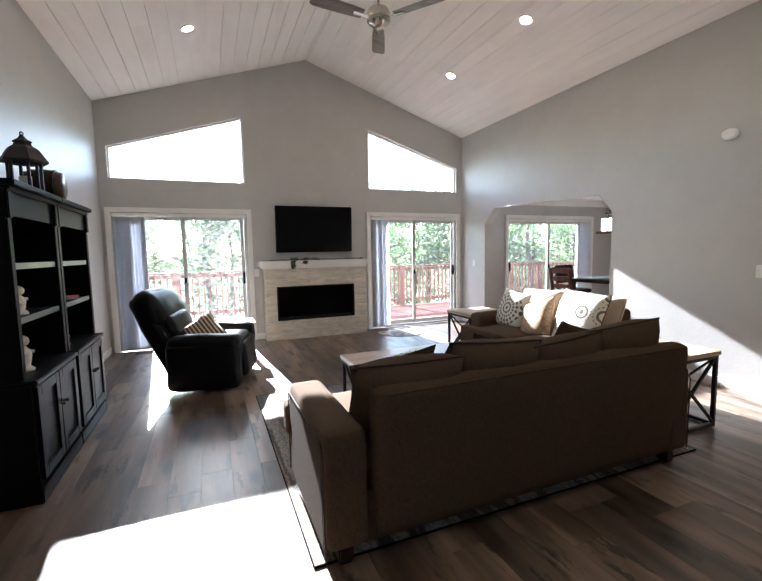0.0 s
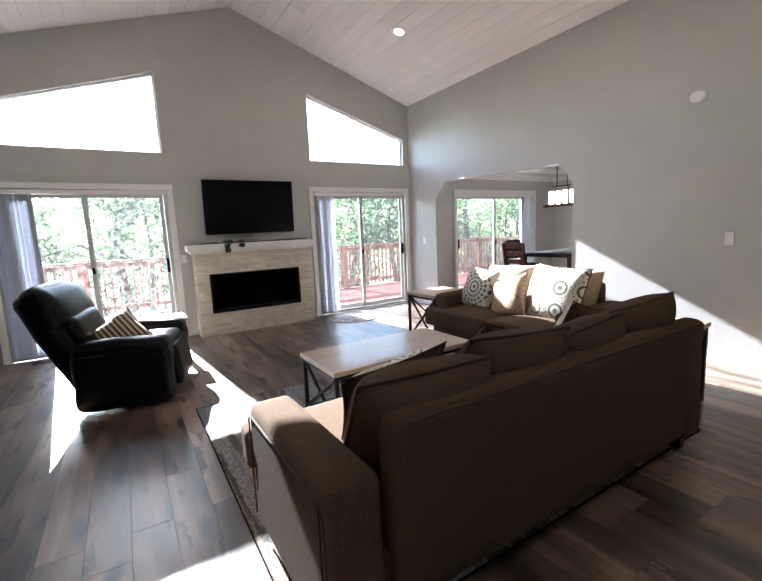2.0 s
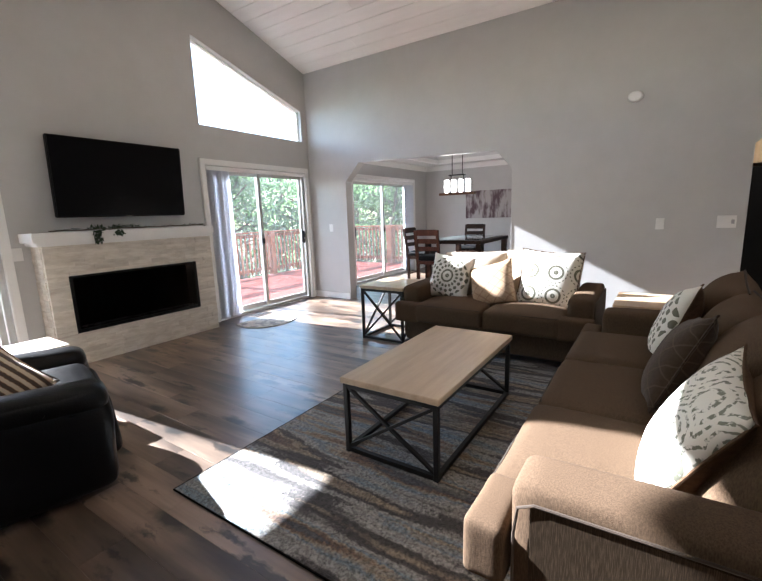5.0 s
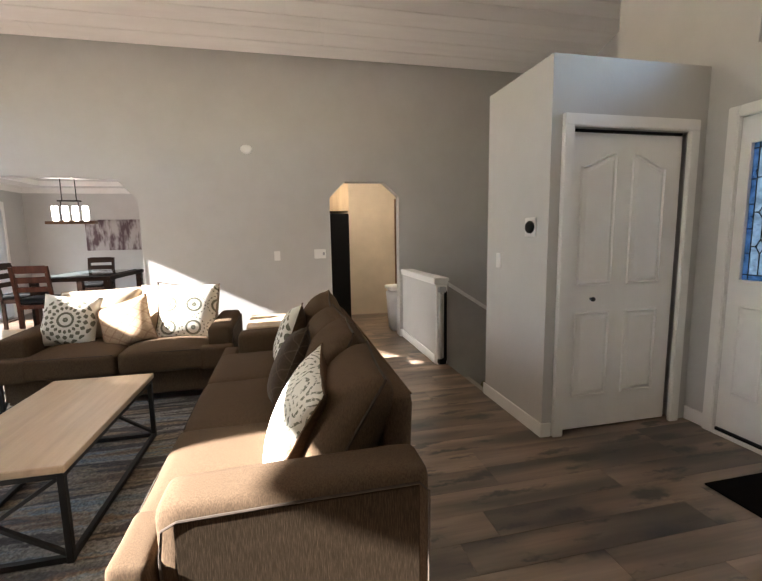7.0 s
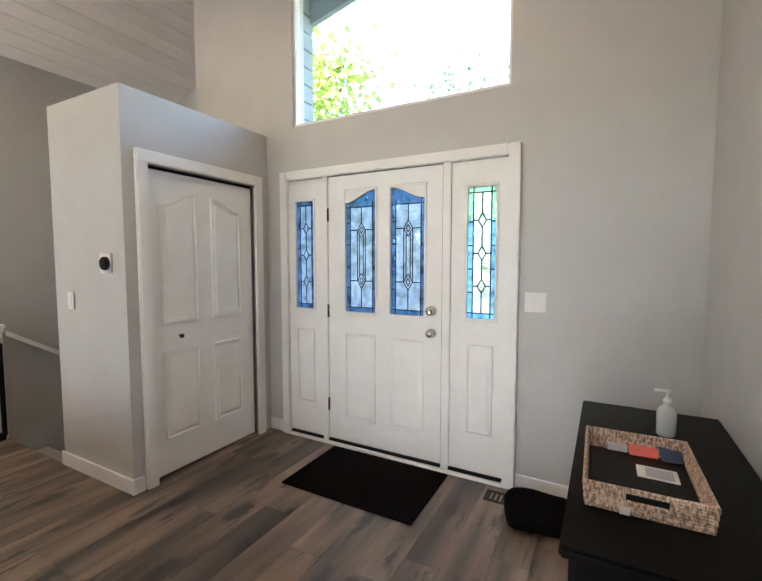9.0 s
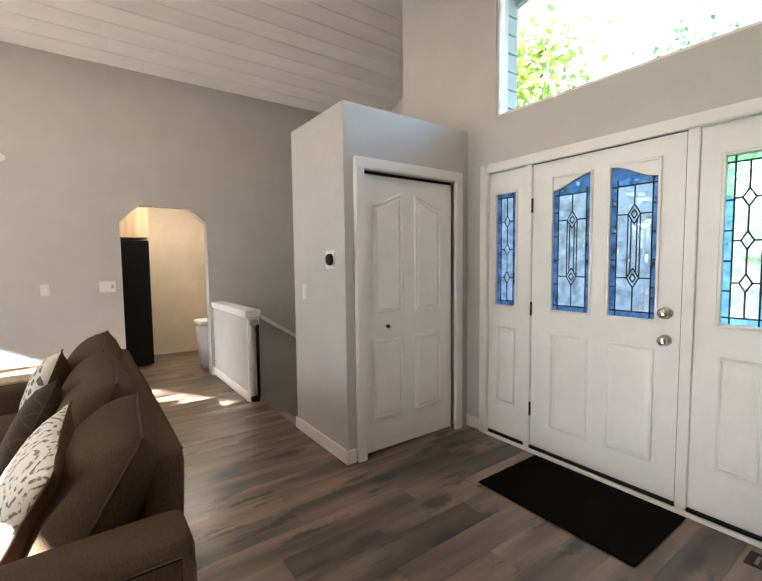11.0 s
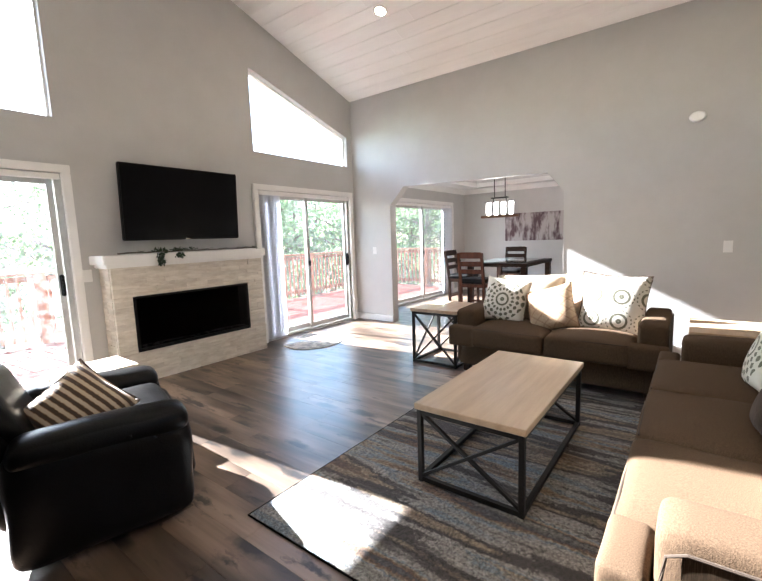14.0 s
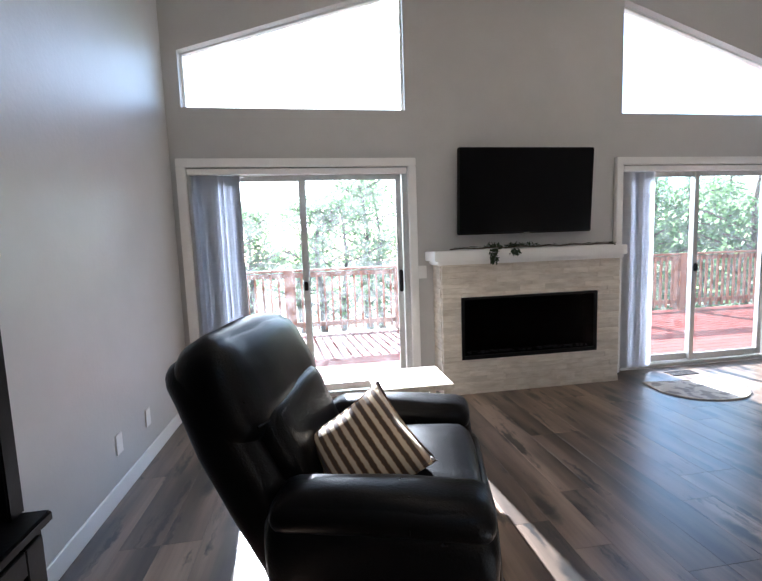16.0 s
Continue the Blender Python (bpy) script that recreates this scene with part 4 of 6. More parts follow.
def slab(name, x0, x1, windows, panels, y=S + 0.005, arch=0.0):
    """A door leaf with cut-out lights."""
    bm = bmesh.new()
    z0, z1 = 0.045, 2.085
    us = [x0] + [c for w in windows for c in w[:2]] + [x1]
    lo, hi = windows[0][2], windows[0][3]
    prism(rect(x0, x1, z0, lo), "y", y - 0.045, y, bm)
    prism(rect(x0, x1, hi, z1), "y", y - 0.045, y, bm)
    for a, b in zip(us[::2], us[1::2]):
        prism(rect(a, b, lo, hi), "y", y - 0.045, y, bm)
    ob = part(name, bm, WHITE, fd)
    for k, w in enumerate(windows):
        bm = bmesh.new()
        for a, b, c, d in ((w[0] - 0.016, w[0] + 0.002, lo - 0.016, hi + 0.016), (w[1] - 0.002, w[1] + 0.016, lo - 0.016, hi + 0.016), (w[0], w[1], lo - 0.016, lo + 0.002), (w[0], w[1], hi - 0.002, hi + 0.016)):
            box(a, b, y - 0.001, y + 0.009, c, d, 0.003, 1, bm=bm)
        if arch:
            pts = arched(w[0], w[1], hi - arch - 0.002, hi, arch, k == 1)[2:]
            prism([(w[0], hi + 0.001), (w[1], hi + 0.001)] + pts, "y", y - 0.04, y + 0.004, bm)
        part("glazing_bead", bm, WHITE, ob)
        leaded(ob, w[0], w[1], lo, hi, y - 0.02, side_pane=w[4] if len(w) > 4 else GPALE, edge=GSKY if len(w) > 4 else GBLUE, arch=arch, left_high=(k == 1))
    for p in panels:
        part("moulded_panel", moulded(rect(*p), lambda u, v, h: (u, y + h, v)), WHITE, ob)
    return ob


door = slab("door_leaf", 0.567, 1.493, [(0.694, 0.956, 1.064, 1.965), (1.078, 1.338, 1.064, 1.965)], [(0.69, 0.96, 0.22, 0.90), (1.075, 1.345, 0.22, 0.90)], arch=0.085)
slab("sidelight", 1.547, 1.884, [(1.636, 1.815, 1.068, 1.92)], [(1.635, 1.81, 0.30, 0.90)])
slab("sidelight", 0.142, 0.503, [(0.212, 0.396, 1.073, 1.92, GCLEAR)], [(0.215, 0.39, 0.30, 0.90)])
for z, r in ((1.108, 0.034), (0.954, 0.032)):
    bm = lathe([(r, 0), (r, 0.008), (0.018, 0.014), (0.016, 0.03), (r * 0.8, 0.04), (r * 0.85, 0.055), (r * 0.5, 0.066), (0.003, 0.068)], 20)
    bmesh.ops.transform(bm, matrix=pose(0.635, S + 0.005, z, -90), verts=bm.verts)
    part("knob" if z < 1 else "deadbolt", bm, CHROME, door, "brushed nickel hardware", True)
for z in (0.32, 1.06, 1.80):
    part("hinge", cyl(1.494, S + 0.014, z - 0.05, z + 0.05, 0.008, n=8), BRASS, door, "dark bronze hinge")

cd = tagged(thing("door_closet", pose(0, 0, 0), "white moulded closet door with four arched panels", "closet door"), kind="structure")
for y0, y1, z0, z1 in ((0.655, 0.73, 0, 2.05), (-0.31, -0.235, 0, 2.05), (-0.31, 0.73, 2.05, 2.125)):
    part("door_casing", box(2.085, 2.119, y0, y1, z0, z1, 0.006), WHITE, cd)
leaf = part("door_leaf", box(2.145, 2.18, -0.232, 0.652, 0.015, 2.026, 0.003), WHITE, cd)
for k, (a, b) in enumerate(((0.285, 0.56), (-0.105, 0.165))):
    for lo, hi, rise in ((0.25, 0.845, 0), (1.03, 1.905, 0.09)):
        poly = arched(a, b, lo, hi, rise, k == 0) if rise else rect(a, b, lo, hi)
        part("moulded_panel", moulded(poly, lambda u, v, h: (2.145 - 2.2 * h, u, v)), WHITE, leaf)
bm = lathe([(0.008, 0), (0.007, 0.015), (0.016, 0.022), (0.014, 0.034), (0.003, 0.036)], 14)
bmesh.ops.transform(bm, matrix=pose(2.145, 0.44, 0.938, 0, -90, 0), verts=bm.verts)
part("knob", bm, BRASS, leaf, "small dark bronze knob", True)
# solid black strip carries the shade of the gap over the leaf
part("track", box(2.15, 2.185, -0.232, 0.652, 2.028, 2.048), BLACKP, cd, "black track strip standing in for the shaded gap above the door")


def plate(name, x, y, z, w, h, normal, label, category, toggles=1, material=WHITE):
    turn = {"x-": -90, "x+": 90, "y+": 180, "y-": 0}[normal]
    t = thing(name, pose(x, y, z, 0, 0, turn), label, category)
    part("plate", box(-w / 2, w / 2, -0.006, 0, -h / 2, h / 2, 0.004), material, t)
    for k in range(toggles):
        u = (k - (toggles - 1) / 2) * 0.046
        part("switch", box(u - 0.016, u + 0.016, -0.010, -0.005, -0.033, 0.033, 0.003), material, t)
    return t


plate("light_switch", E, 2.56, 1.158, 0.075, 0.118, "x-", "white rocker switch plate on the wall", "switch")
sw = plate("wall_control", E, 2.02, 1.17, 0.15, 0.12, "x-", "white double control plate on the wall", "switch", 1)
part("dial", box(0.035, 0.06, -0.009, -0.005, -0.02, 0.02, 0.003), STEELGREY, sw, "grey keypad")
plate("light_switch", -0.031, S, 1.197, 0.125, 0.12, "y+", "white double switch plate by the front door", "switch", 2)
plate("light_switch", 2.75, 0.80, 1.18, 0.075, 0.118, "y+", "white rocker switch on the closet wall", "switch")
plate("light_switch", 1.24, N, 1.10, 0.075, 0.118, "y-", "white switch beside the fireplace", "switch")
plate("light_switch", E, 7.02, 1.16, 0.075, 0.118, "x-", "white switch beside the sliding door", "switch")
plate("outlet", W, 6.15, 0.30, 0.075, 0.118, "x+", "white wall outlet above the baseboard", "outlet", 0)
plate("outlet", W, 6.55, 0.29, 0.075, 0.118, "x+", "white wall outlet above the baseboard", "outlet", 0)
t = thing("thermostat", pose(2.315, 0.80, 1.43, 0, 0, 180), "round dark thermostat on a white plate", "thermostat")
part("plate", box(-0.065, 0.065, -0.008, 0, -0.065, 0.065, 0.01), WHITE, t)
bm = lathe([(0.042, 0), (0.042, 0.016), (0.038, 0.022), (0.034, 0.023)], 24)
bmesh.ops.transform(bm, matrix=pose(0.01, -0.008, 0, 90), verts=bm.verts)
part("dial", bm, BLACKP, t, "black glass dial with silver ring", True)
t = thing("smoke_detector", pose(E, 2.862, 2.454, 0, 0, -90) @ Matrix.Diagonal((1.08, 1.0, 0.80, 1.0)), "rounded white smoke detector on the wall", "smoke detector")
bm = lathe([(0.066, 0), (0.066, 0.018), (0.06, 0.034), (0.042, 0.04), (0.02, 0.041)], 28)
bmesh.ops.transform(bm, matrix=pose(0, 0, 0, 90), verts=bm.verts)
part("body", bm, WHITE, t, smooth=True)
bm = lathe([(0.05, 0), (0.05, 0.006), (0.03, 0.007)], 20)
bmesh.ops.transform(bm, matrix=pose(0, -0.036, 0, 90), verts=bm.verts)
part("cover", bm, WHITE, t)

t = thing("doormat", pose(0.952, -0.04, 0), "flat black fibre doormat at the front door", "doormat")
part("mat", box(-0.462, 0.462, -0.305, 0.305, 0.0, 0.012, 0.004), MATBLACK, t)


def floor_vent(x, y, rz):
    v = thing("floor_vent", pose(x, y, 0, 0, 0, rz), "brown metal floor register", "floor vent")
    bm = box(-0.14, 0.14, -0.06, -0.045, 0, 0.006)
    box(-0.14, 0.14, 0.045, 0.06, 0, 0.006, bm=bm)
    box(-0.14, -0.125, -0.045, 0.045, 0, 0.006, bm=bm), box(0.125, 0.14, -0.045, 0.045, 0, 0.006, bm=bm)
    part("frame", bm, BRASS, v)
    for k in range(9):
        part("slat", box(-0.115 + 0.028 * k, -0.102 + 0.028 * k, -0.045, 0.045, 0.0, 0.005), BRASS, v)


floor_vent(0.07, -0.24, 0)
floor_vent(-0.38, 7.20, 0)
floor_vent(3.78, 7.22, 0)

# black console with tray by the front door
t = thing("console_table", pose(-0.59, 0.62, 0), "black painted console table along the wall", "console table")
part("tabletop", box(-0.265, 0.265, -0.60, 0.60, 0.735, 0.765, 0.006), BLACKWOOD, t)
bm = box(-0.255, 0.23, -0.58, 0.58, 0.58, 0.734, 0.004)
part("apron", bm, BLACKWOOD, t)
for y in (-0.29, 0.29):
    part("drawer", box(0.231, 0.245, y - 0.27, y + 0.27, 0.60, 0.72, 0.004), BLACKWOOD, t)
    bm = lathe([(0.006, 0), (0.006, 0.012), (0.014, 0.02), (0.003, 0.026)], 12)
    bmesh.ops.transform(bm, matrix=pose(0.245, y, 0.66, 0, 90, 0), verts=bm.verts)
    part("knob", bm, IRON, t, smooth=True)
part("lower_shelf", box(-0.25, 0.24, -0.58, 0.58, 0.16, 0.185, 0.003), BLACKWOOD, t)
for x in (-0.235, 0.225):
    for y in (-0.565, 0.565):
        part("leg", box(x - 0.025, x + 0.025, y - 0.025, y + 0.025, 0, 0.58, 0.004), BLACKWOOD, t)
for y in (-0.585, 0.585):
    part("side_panel", box(-0.21, 0.20, y - 0.008, y + 0.008, 0.186, 0.579), BLACKWOOD, t)

t = thing("wicker_tray", pose(-0.514, 0.797, 0.766, 0, 0, 1), "woven wicker tray with upright sides on the console", "tray")
part("base", box(-0.14, 0.14, -0.203, 0.203, 0.0, 0.010), BLACKP, t, "black tray base")
for k in range(9):
    z = 0.006 + 0.0085 * k
    o = 0.0008 * k + (0.0015 if k % 2 else 0.0)
    pts = [(-0.142 - o, -0.204 - o, z), (0.142 + o, -0.204 - o, z), (0.142 + o, 0.204 + o, z), (-0.142 - o, 0.204 + o, z)]
    part("woven_rim", tube(pts, 0.0052, 6, True), WICKER, t)
for y in (-0.215, 0.215):
    part("handle", box(-0.05, 0.05, y - 0.006, y + 0.006, 0.030, 0.048, 0.004), WICKER, t, "wooden handle bar")
    # no hole is cut: a black block gives the dark of the opening
    part("handle_slot", box(-0.048, 0.048, y - 0.0035, y + 0.0035, 0.049, 0.064), BLACKP, t, "black block standing in for the shaded handle opening")
part("tag", box(0.038, 0.062, 0.2165, 0.218, 0.006, 0.026), PAPER, t, "small white price tag")
t = thing("folder", pose(-0.51, 0.80, 0.777, 0, 0, 4), "black folder lying in the wicker tray", "folder")
part("cover", box(-0.12, 0.12, -0.18, 0.17, 0.0, 0.004), BLACKP, t)
t = thing("leaflet", pose(-0.535, 0.60, 0.799, -28, 0, 4), "coral coloured leaflet leaning in the wicker tray", "leaflet")
part("cover", box(-0.042, 0.042, -0.035, 0.035, 0.0, 0.002), CORAL, t)
t = thing("leaflet", pose(-0.615, 0.605, 0.799, -28, 0, 8), "dark blue leaflet leaning in the wicker tray", "leaflet")
part("cover", box(-0.032, 0.032, -0.035, 0.035, 0.0, 0.002), NAVY, t)
t = thing("leaflet", pose(-0.458, 0.60, 0.797, -24, 0, 2), "grey printed leaflet leaning in the wicker tray", "leaflet")
part("cover", box(-0.030, 0.030, -0.030, 0.030, 0.0, 0.002), STEELGREY, t)
t = thing("photo_card", pose(-0.565, 0.745, 0.782, 0, 0, 0), "white card with a dark printed panel", "card")
part("card", box(-0.055, 0.055, -0.042, 0.042, 0.0, 0.002), PAPER, t)
part("print", box(-0.043, 0.032, -0.030, 0.030, 0.002, 0.003), STEELGREY, t)
t = thing("soap_bottle", pose(-0.63, 0.33, 0.766), "clear pump bottle with white pump on the console", "bottle")
part("bottle", lathe([(0.03, 0), (0.034, 0.006), (0.034, 0.09), (0.028, 0.11), (0.013, 0.122), (0.013, 0.13)], 20), mat("clear_gel", (0.55, 0.56, 0.55), 0.1, coat=0.5), t, "half-full clear bottle", True)
bm = lathe([(0.014, 0.13), (0.014, 0.145), (0.006, 0.148), (0.006, 0.17), (0.012, 0.172), (0.012, 0.182)], 14)
bar((0, 0, 0.177), (0.045, 0, 0.174), 0.01, bm=bm)
part("pump", bm, WHITE, t, "white pump", True)
t = thing("floor_bag", pose(-0.13, -0.07, 0, 0, 0, 10), "soft black bag slumped on the floor by the door", "bag")
part("body", soft(0.36, 0.28, 0.13, 0.06, 0.03, cuts=10, wobble=0.025, seed=3, m=pose(0, 0, 0.072)), MATBLACK, t, smooth=True)

t = thing("safety_gate", pose(3.852, 0.86, 0), "black retractable stair gate rolled on the half wall", "stair gate")
part("roll", lathe([(0.020, 0.05), (0.024, 0.07), (0.022, 0.30), (0.025, 0.55), (0.023, 0.76), (0.019, 0.775)], 14), mat("pale_gate_mesh", (0.55, 0.53, 0.50), 0.6, color2=(0.30, 0.29, 0.28), scale=(30, 30, 4)), t, "pale rolled mesh", True).location = (-0.030, 0.022, 0)
for z in (0.04, 0.815):
    part("bracket", box(-0.062, -0.006, -0.035, 0.05, z - 0.03, z + 0.03, 0.008), STEELGREY if z > 0.5 else BLACKP, t)
part("pull_bar", box(-0.040, -0.014, -0.050, -0.018, 0.03, 0.80, 0.006), BLACKP, t, "black upright bar")

# ---- living room: fireplace wall ----
fp = thing("fireplace", pose(0, 0, 0), "white ledger stone fireplace with a black electric insert", "fireplace")
FX0, FX1, FY, FZ = 1.345, 3.05, 7.18, 1.20
bm = box(FX0 + 0.02, 1.515, FY + 0.02, N - 0.001, 0.0, FZ)
box(2.825, FX1 - 0.02, FY + 0.02, N - 0.001, 0.0, FZ, bm=bm)
box(1.515, 2.825, FY + 0.02, N - 0.001, 0.0, 0.315, bm=bm), box(1.515, 2.825, FY + 0.02, N - 0.001, 0.872, FZ, bm=bm)
part("core", bm, STONE, fp)
ins = part("firebox", box(1.515, 2.825, FY + 0.17, N - 0.002, 0.315, 0.872), BLACKP, fp, "black firebox")
bm = box(1.515, 1.545, FY - 0.006, FY + 0.17, 0.315, 0.872, 0.003)
box(2.795, 2.825, FY - 0.006, FY + 0.17, 0.315, 0.872, 0.003, bm=bm)
box(1.545, 2.795, FY - 0.006, FY + 0.17, 0.852, 0.872, bm=bm), box(1.545, 2.795, FY - 0.006, FY + 0.17, 0.315, 0.35, bm=bm)
part("insert_frame", bm, BLACKP, fp, "black metal insert frame")
part("front_glass", box(1.545, 2.795, FY + 0.01, FY + 0.014, 0.35, 0.852), glass("smoked_glass", (0.55, 0.55, 0.55), gloss=0.02), fp, "dark front glass")
bm = bmesh.new()
rnd = random.Random(8)
for k in range(90):
    s0 = len(bm.verts)
    bmesh.ops.create_icosphere(bm, subdivisions=1, radius=rnd.uniform(0.008, 0.018), matrix=Matrix.Translation((rnd.uniform(1.6, 2.8), FY + rnd.uniform(0.05, 0.13), 0.35)))
tagged(part("ember_crystals", bm, STEELGREY, fp), "row of grey glass crystals", kind="stuff")
part("mantel_shelf", box(1.265, 3.062, 7.10, N - 0.002, 1.20, 1.285, 0.006), WHITE, fp, "white painted mantel shelf")
part("mantel_moulding", box(1.30, 3.056, 7.135, N - 0.003, 1.165, 1.20, 0.008), WHITE, fp)
rnd = random.Random(5)
stone_mesh = {}


def stone_data(w, h, d):
    key = (round(w, 2), round(h, 3), round(d, 3))
    if key not in stone_mesh:
        stone_mesh[key] = finish("stone", box(-key[0] / 2 + 0.0003, key[0] / 2 - 0.0003, 0, key[2], -key[1] / 2 + 0.0003, key[1] / 2 - 0.0003, 0.0018, 1), STONE)
    return stone_mesh[key]


z = 0.0
while z < FZ - 0.035:
    h = rnd.choice((0.035, 0.05, 0.05, 0.06))
    h = min(h, FZ - 0.035 - z)
    if z < 0.31 < z + h:
        h = 0.315 - z
    if z < 0.867 < z + h:
        h = 0.877 - z
    spans = [(FX0, 1.513), (2.827, FX1)] if 0.305 < z < 0.867 else [(FX0, FX1)]
    for a, b in spans:
        x = a
        while x < b - 0.002:
            w = min(rnd.choice((0.12, 0.18, 0.24, 0.32, 0.40)), b - x)
            if b - x - w < 0.06:
                w = b - x
            ob = new("stone", stone_data(w, h, 0.03))
            ob.parent = fp
            ob.location = (x + w / 2, FY - rnd.choice((0, 0.001, 0.002, 0.004)), z + h / 2)
            x += w
    for yy in (FY + 0.055, FY + 0.165):
        ob = new("stone", stone_data(0.11 if yy < FY + 0.1 else 0.11, h, 0.03))
        ob.parent = fp
        ob.matrix_basis = pose(FX0 - 0.012 + rnd.choice((0, 0.004)), yy + 0.02, z + h / 2, 0, 0, -90)
    z += h

tv = thing("television", pose(2.20, 7.30, 1.80, 3), "large black flat television mounted above the mantel", "television")
part("housing", box(-0.648, 0.648, -0.005, 0.05, -0.38, 0.38, 0.008), BLACKP, tv)
part("screen", box(-0.636, 0.636, -0.008, -0.004, -0.362, 0.370), SCREEN, tv, "switched-off glossy black screen")
part("badge", box(-0.03, 0.03, -0.009, -0.005, -0.376, -0.370), CHROME, tv, "small silver badge")
part("wall_mount", box(-0.2, 0.2, 0.05, 0.127, -0.15, 0.15, 0.005), IRON, tv)

ga = thing("garland", pose(0, 0, 1.286), "dark green eucalyptus garland lying on the mantel", "garland")
rnd = random.Random(11)
stem = [(1.42 + 0.13 * k, 7.17 + 0.02 * math.sin(k * 1.7), 0.012 + 0.008 * (k % 2)) for k in range(13)]
part("stem", tube(stem, 0.006, 5), BARK, ga)
lf = leaf_mat("garland_leaves", (0.02, 0.035, 0.022), (0.012, 0.02, 0.013))
bm = bmesh.new()


def leaf(bm, p, d, up, l, w):
    d, up = Vector(d).normalized(), Vector(up)
    s = d.cross(up).normalized() * w
    p = Vector(p)
    a, b, c, e = (bm.verts.new(q) for q in (p, p + d * l * 0.5 + s, p + d * l, p + d * l * 0.5 - s))
    bm.faces.new((a, b, c, e))


for k in range(420):
    u = rnd.random()
    x = 1.42 + 1.56 * u
    dense = 1 if 0.2 < u < 0.5 else 0
    if not dense and rnd.random() < 0.62:
        continue
    p = (x, 7.15 + rnd.uniform(-0.03, 0.05), 0.012 + rnd.random() * 0.02)
    leaf(bm, p, (rnd.uniform(-1, 1), rnd.uniform(-0.7, 0.2), rnd.uniform(-0.1, 0.6 if dense else 0.08)), (0.1, 0.2, 1), rnd.uniform(0.03, 0.06), 0.01)
for x, n, fall in ((1.78, 46, 0.11), (1.96, 20, 0.05)):
    for k in range(n):
        f = k / n
        p = (x + rnd.uniform(-0.03, 0.03), 7.09 - rnd.random() * 0.012, 0.01 - fall * f)
        leaf(bm, p, (rnd.uniform(-0.8, 0.8), -0.25, rnd.uniform(-1, 0.1)), (0, 1, 0.2), 0.045, 0.01)
part("leaves", bm, lf, ga)

# mat and border colours are lightened to carry the glare of the sun
t = thing("half_round_mat", pose(3.56, 6.84, 0.0, 0, 0, -8), "half-round printed mat coloured pale for sun glare at the sliding door", "doormat")
pts = [(0.36 * math.cos(a), -0.02 - 0.30 * math.sin(a)) for a in [math.pi * k / 16 for k in range(17)]]
pts = [(x * 1.05, y) for x, y in pts] + [(-0.378, 0.16), (0.378, 0.16)]
part("mat", prism(pts, "z", 0.0, 0.008), woven("sun_paled_print_mat", (0.58, 0.54, 0.48), (0.26, 0.24, 0.22), 9, 0.42, 0.50, "noise"), t)
part("border", tube([(x, y, 0.006) for x, y in pts], 0.007, 6, True), CREAM, t, "bound edge coloured pale for sun glare")

# ---- rug and tables ----
t = thing("area_rug", pose(2.22, 3.32, 0), "distressed striped rug in grey, brown and blue", "rug")
part("carpet", box(-1.33, 1.33, -1.22, 1.22, 0.0, 0.010, 0.004, 1), RUG, t)
part("binding", tube([(-1.33, -1.22, 0.005), (1.33, -1.22, 0.005), (1.33, 1.22, 0.005), (-1.33, 1.22, 0.005)], 0.006, 6, True), MATBLACK, t, "dark bound edge")


def x_table(name, m, lx, ly, h, label, category, group=""):
    """Oak top on a black steel frame with crossed bars on the short ends."""
    t = thing(name, m, label, category, group)
    part("tabletop", box(-lx / 2, lx / 2, -ly / 2, ly / 2, h - 0.035, h, 0.004, 1), OAK, t)
    a, b, w = lx / 2 - 0.025, ly / 2 - 0.025, 0.028
    for x in (-a, a):
        for y in (-b, b):
            part("leg", box(x - w / 2, x + w / 2, y - w / 2, y + w / 2, 0, h - 0.036, 0.002, 1), IRON, t)
    for x in (-a, a):
        part("rail", bar((x, -b, h - 0.05), (x, b, h - 0.05), w * 0.9), IRON, t)
        part("stretcher", bar((x, -b, 0.018), (x, b, 0.018), w * 0.9), IRON, t)
        for s in (-1, 1):
            part("cross_bar", bar((x + 0.003 * s, -b * s, 0.03), (x + 0.003 * s, b * s, h - 0.055), 0.02, 0.016), IRON, t)
    for y in (-b, b):
        part("rail", bar((-a, y, h - 0.05), (a, y, h - 0.05), w * 0.9), IRON, t)
        part("stretcher", bar((-a, y, 0.018), (a, y, 0.018), w * 0.9), IRON, t)
        if lx < 0.8:
            for s in (-1, 1):
                part("cross_bar", bar((-a * s, y + 0.003 * s, 0.03), (a * s, y + 0.003 * s, h - 0.055), 0.02, 0.016), IRON, t)
    return t


x_table("coffee_table", pose(2.21, 3.695, 0.011), 1.22, 0.61, 0.455, "light oak coffee table with black crossed steel legs", "coffee table")
x_table("end_table", pose(3.80, 4.98, 0), 0.60, 0.55, 0.60, "square oak end table with black crossed frame", "end table", "end tables")
x_table("end_table", pose(3.82, 2.55, 0), 0.60, 0.55, 0.60, "square oak end table beside the sofa", "end table", "end tables")


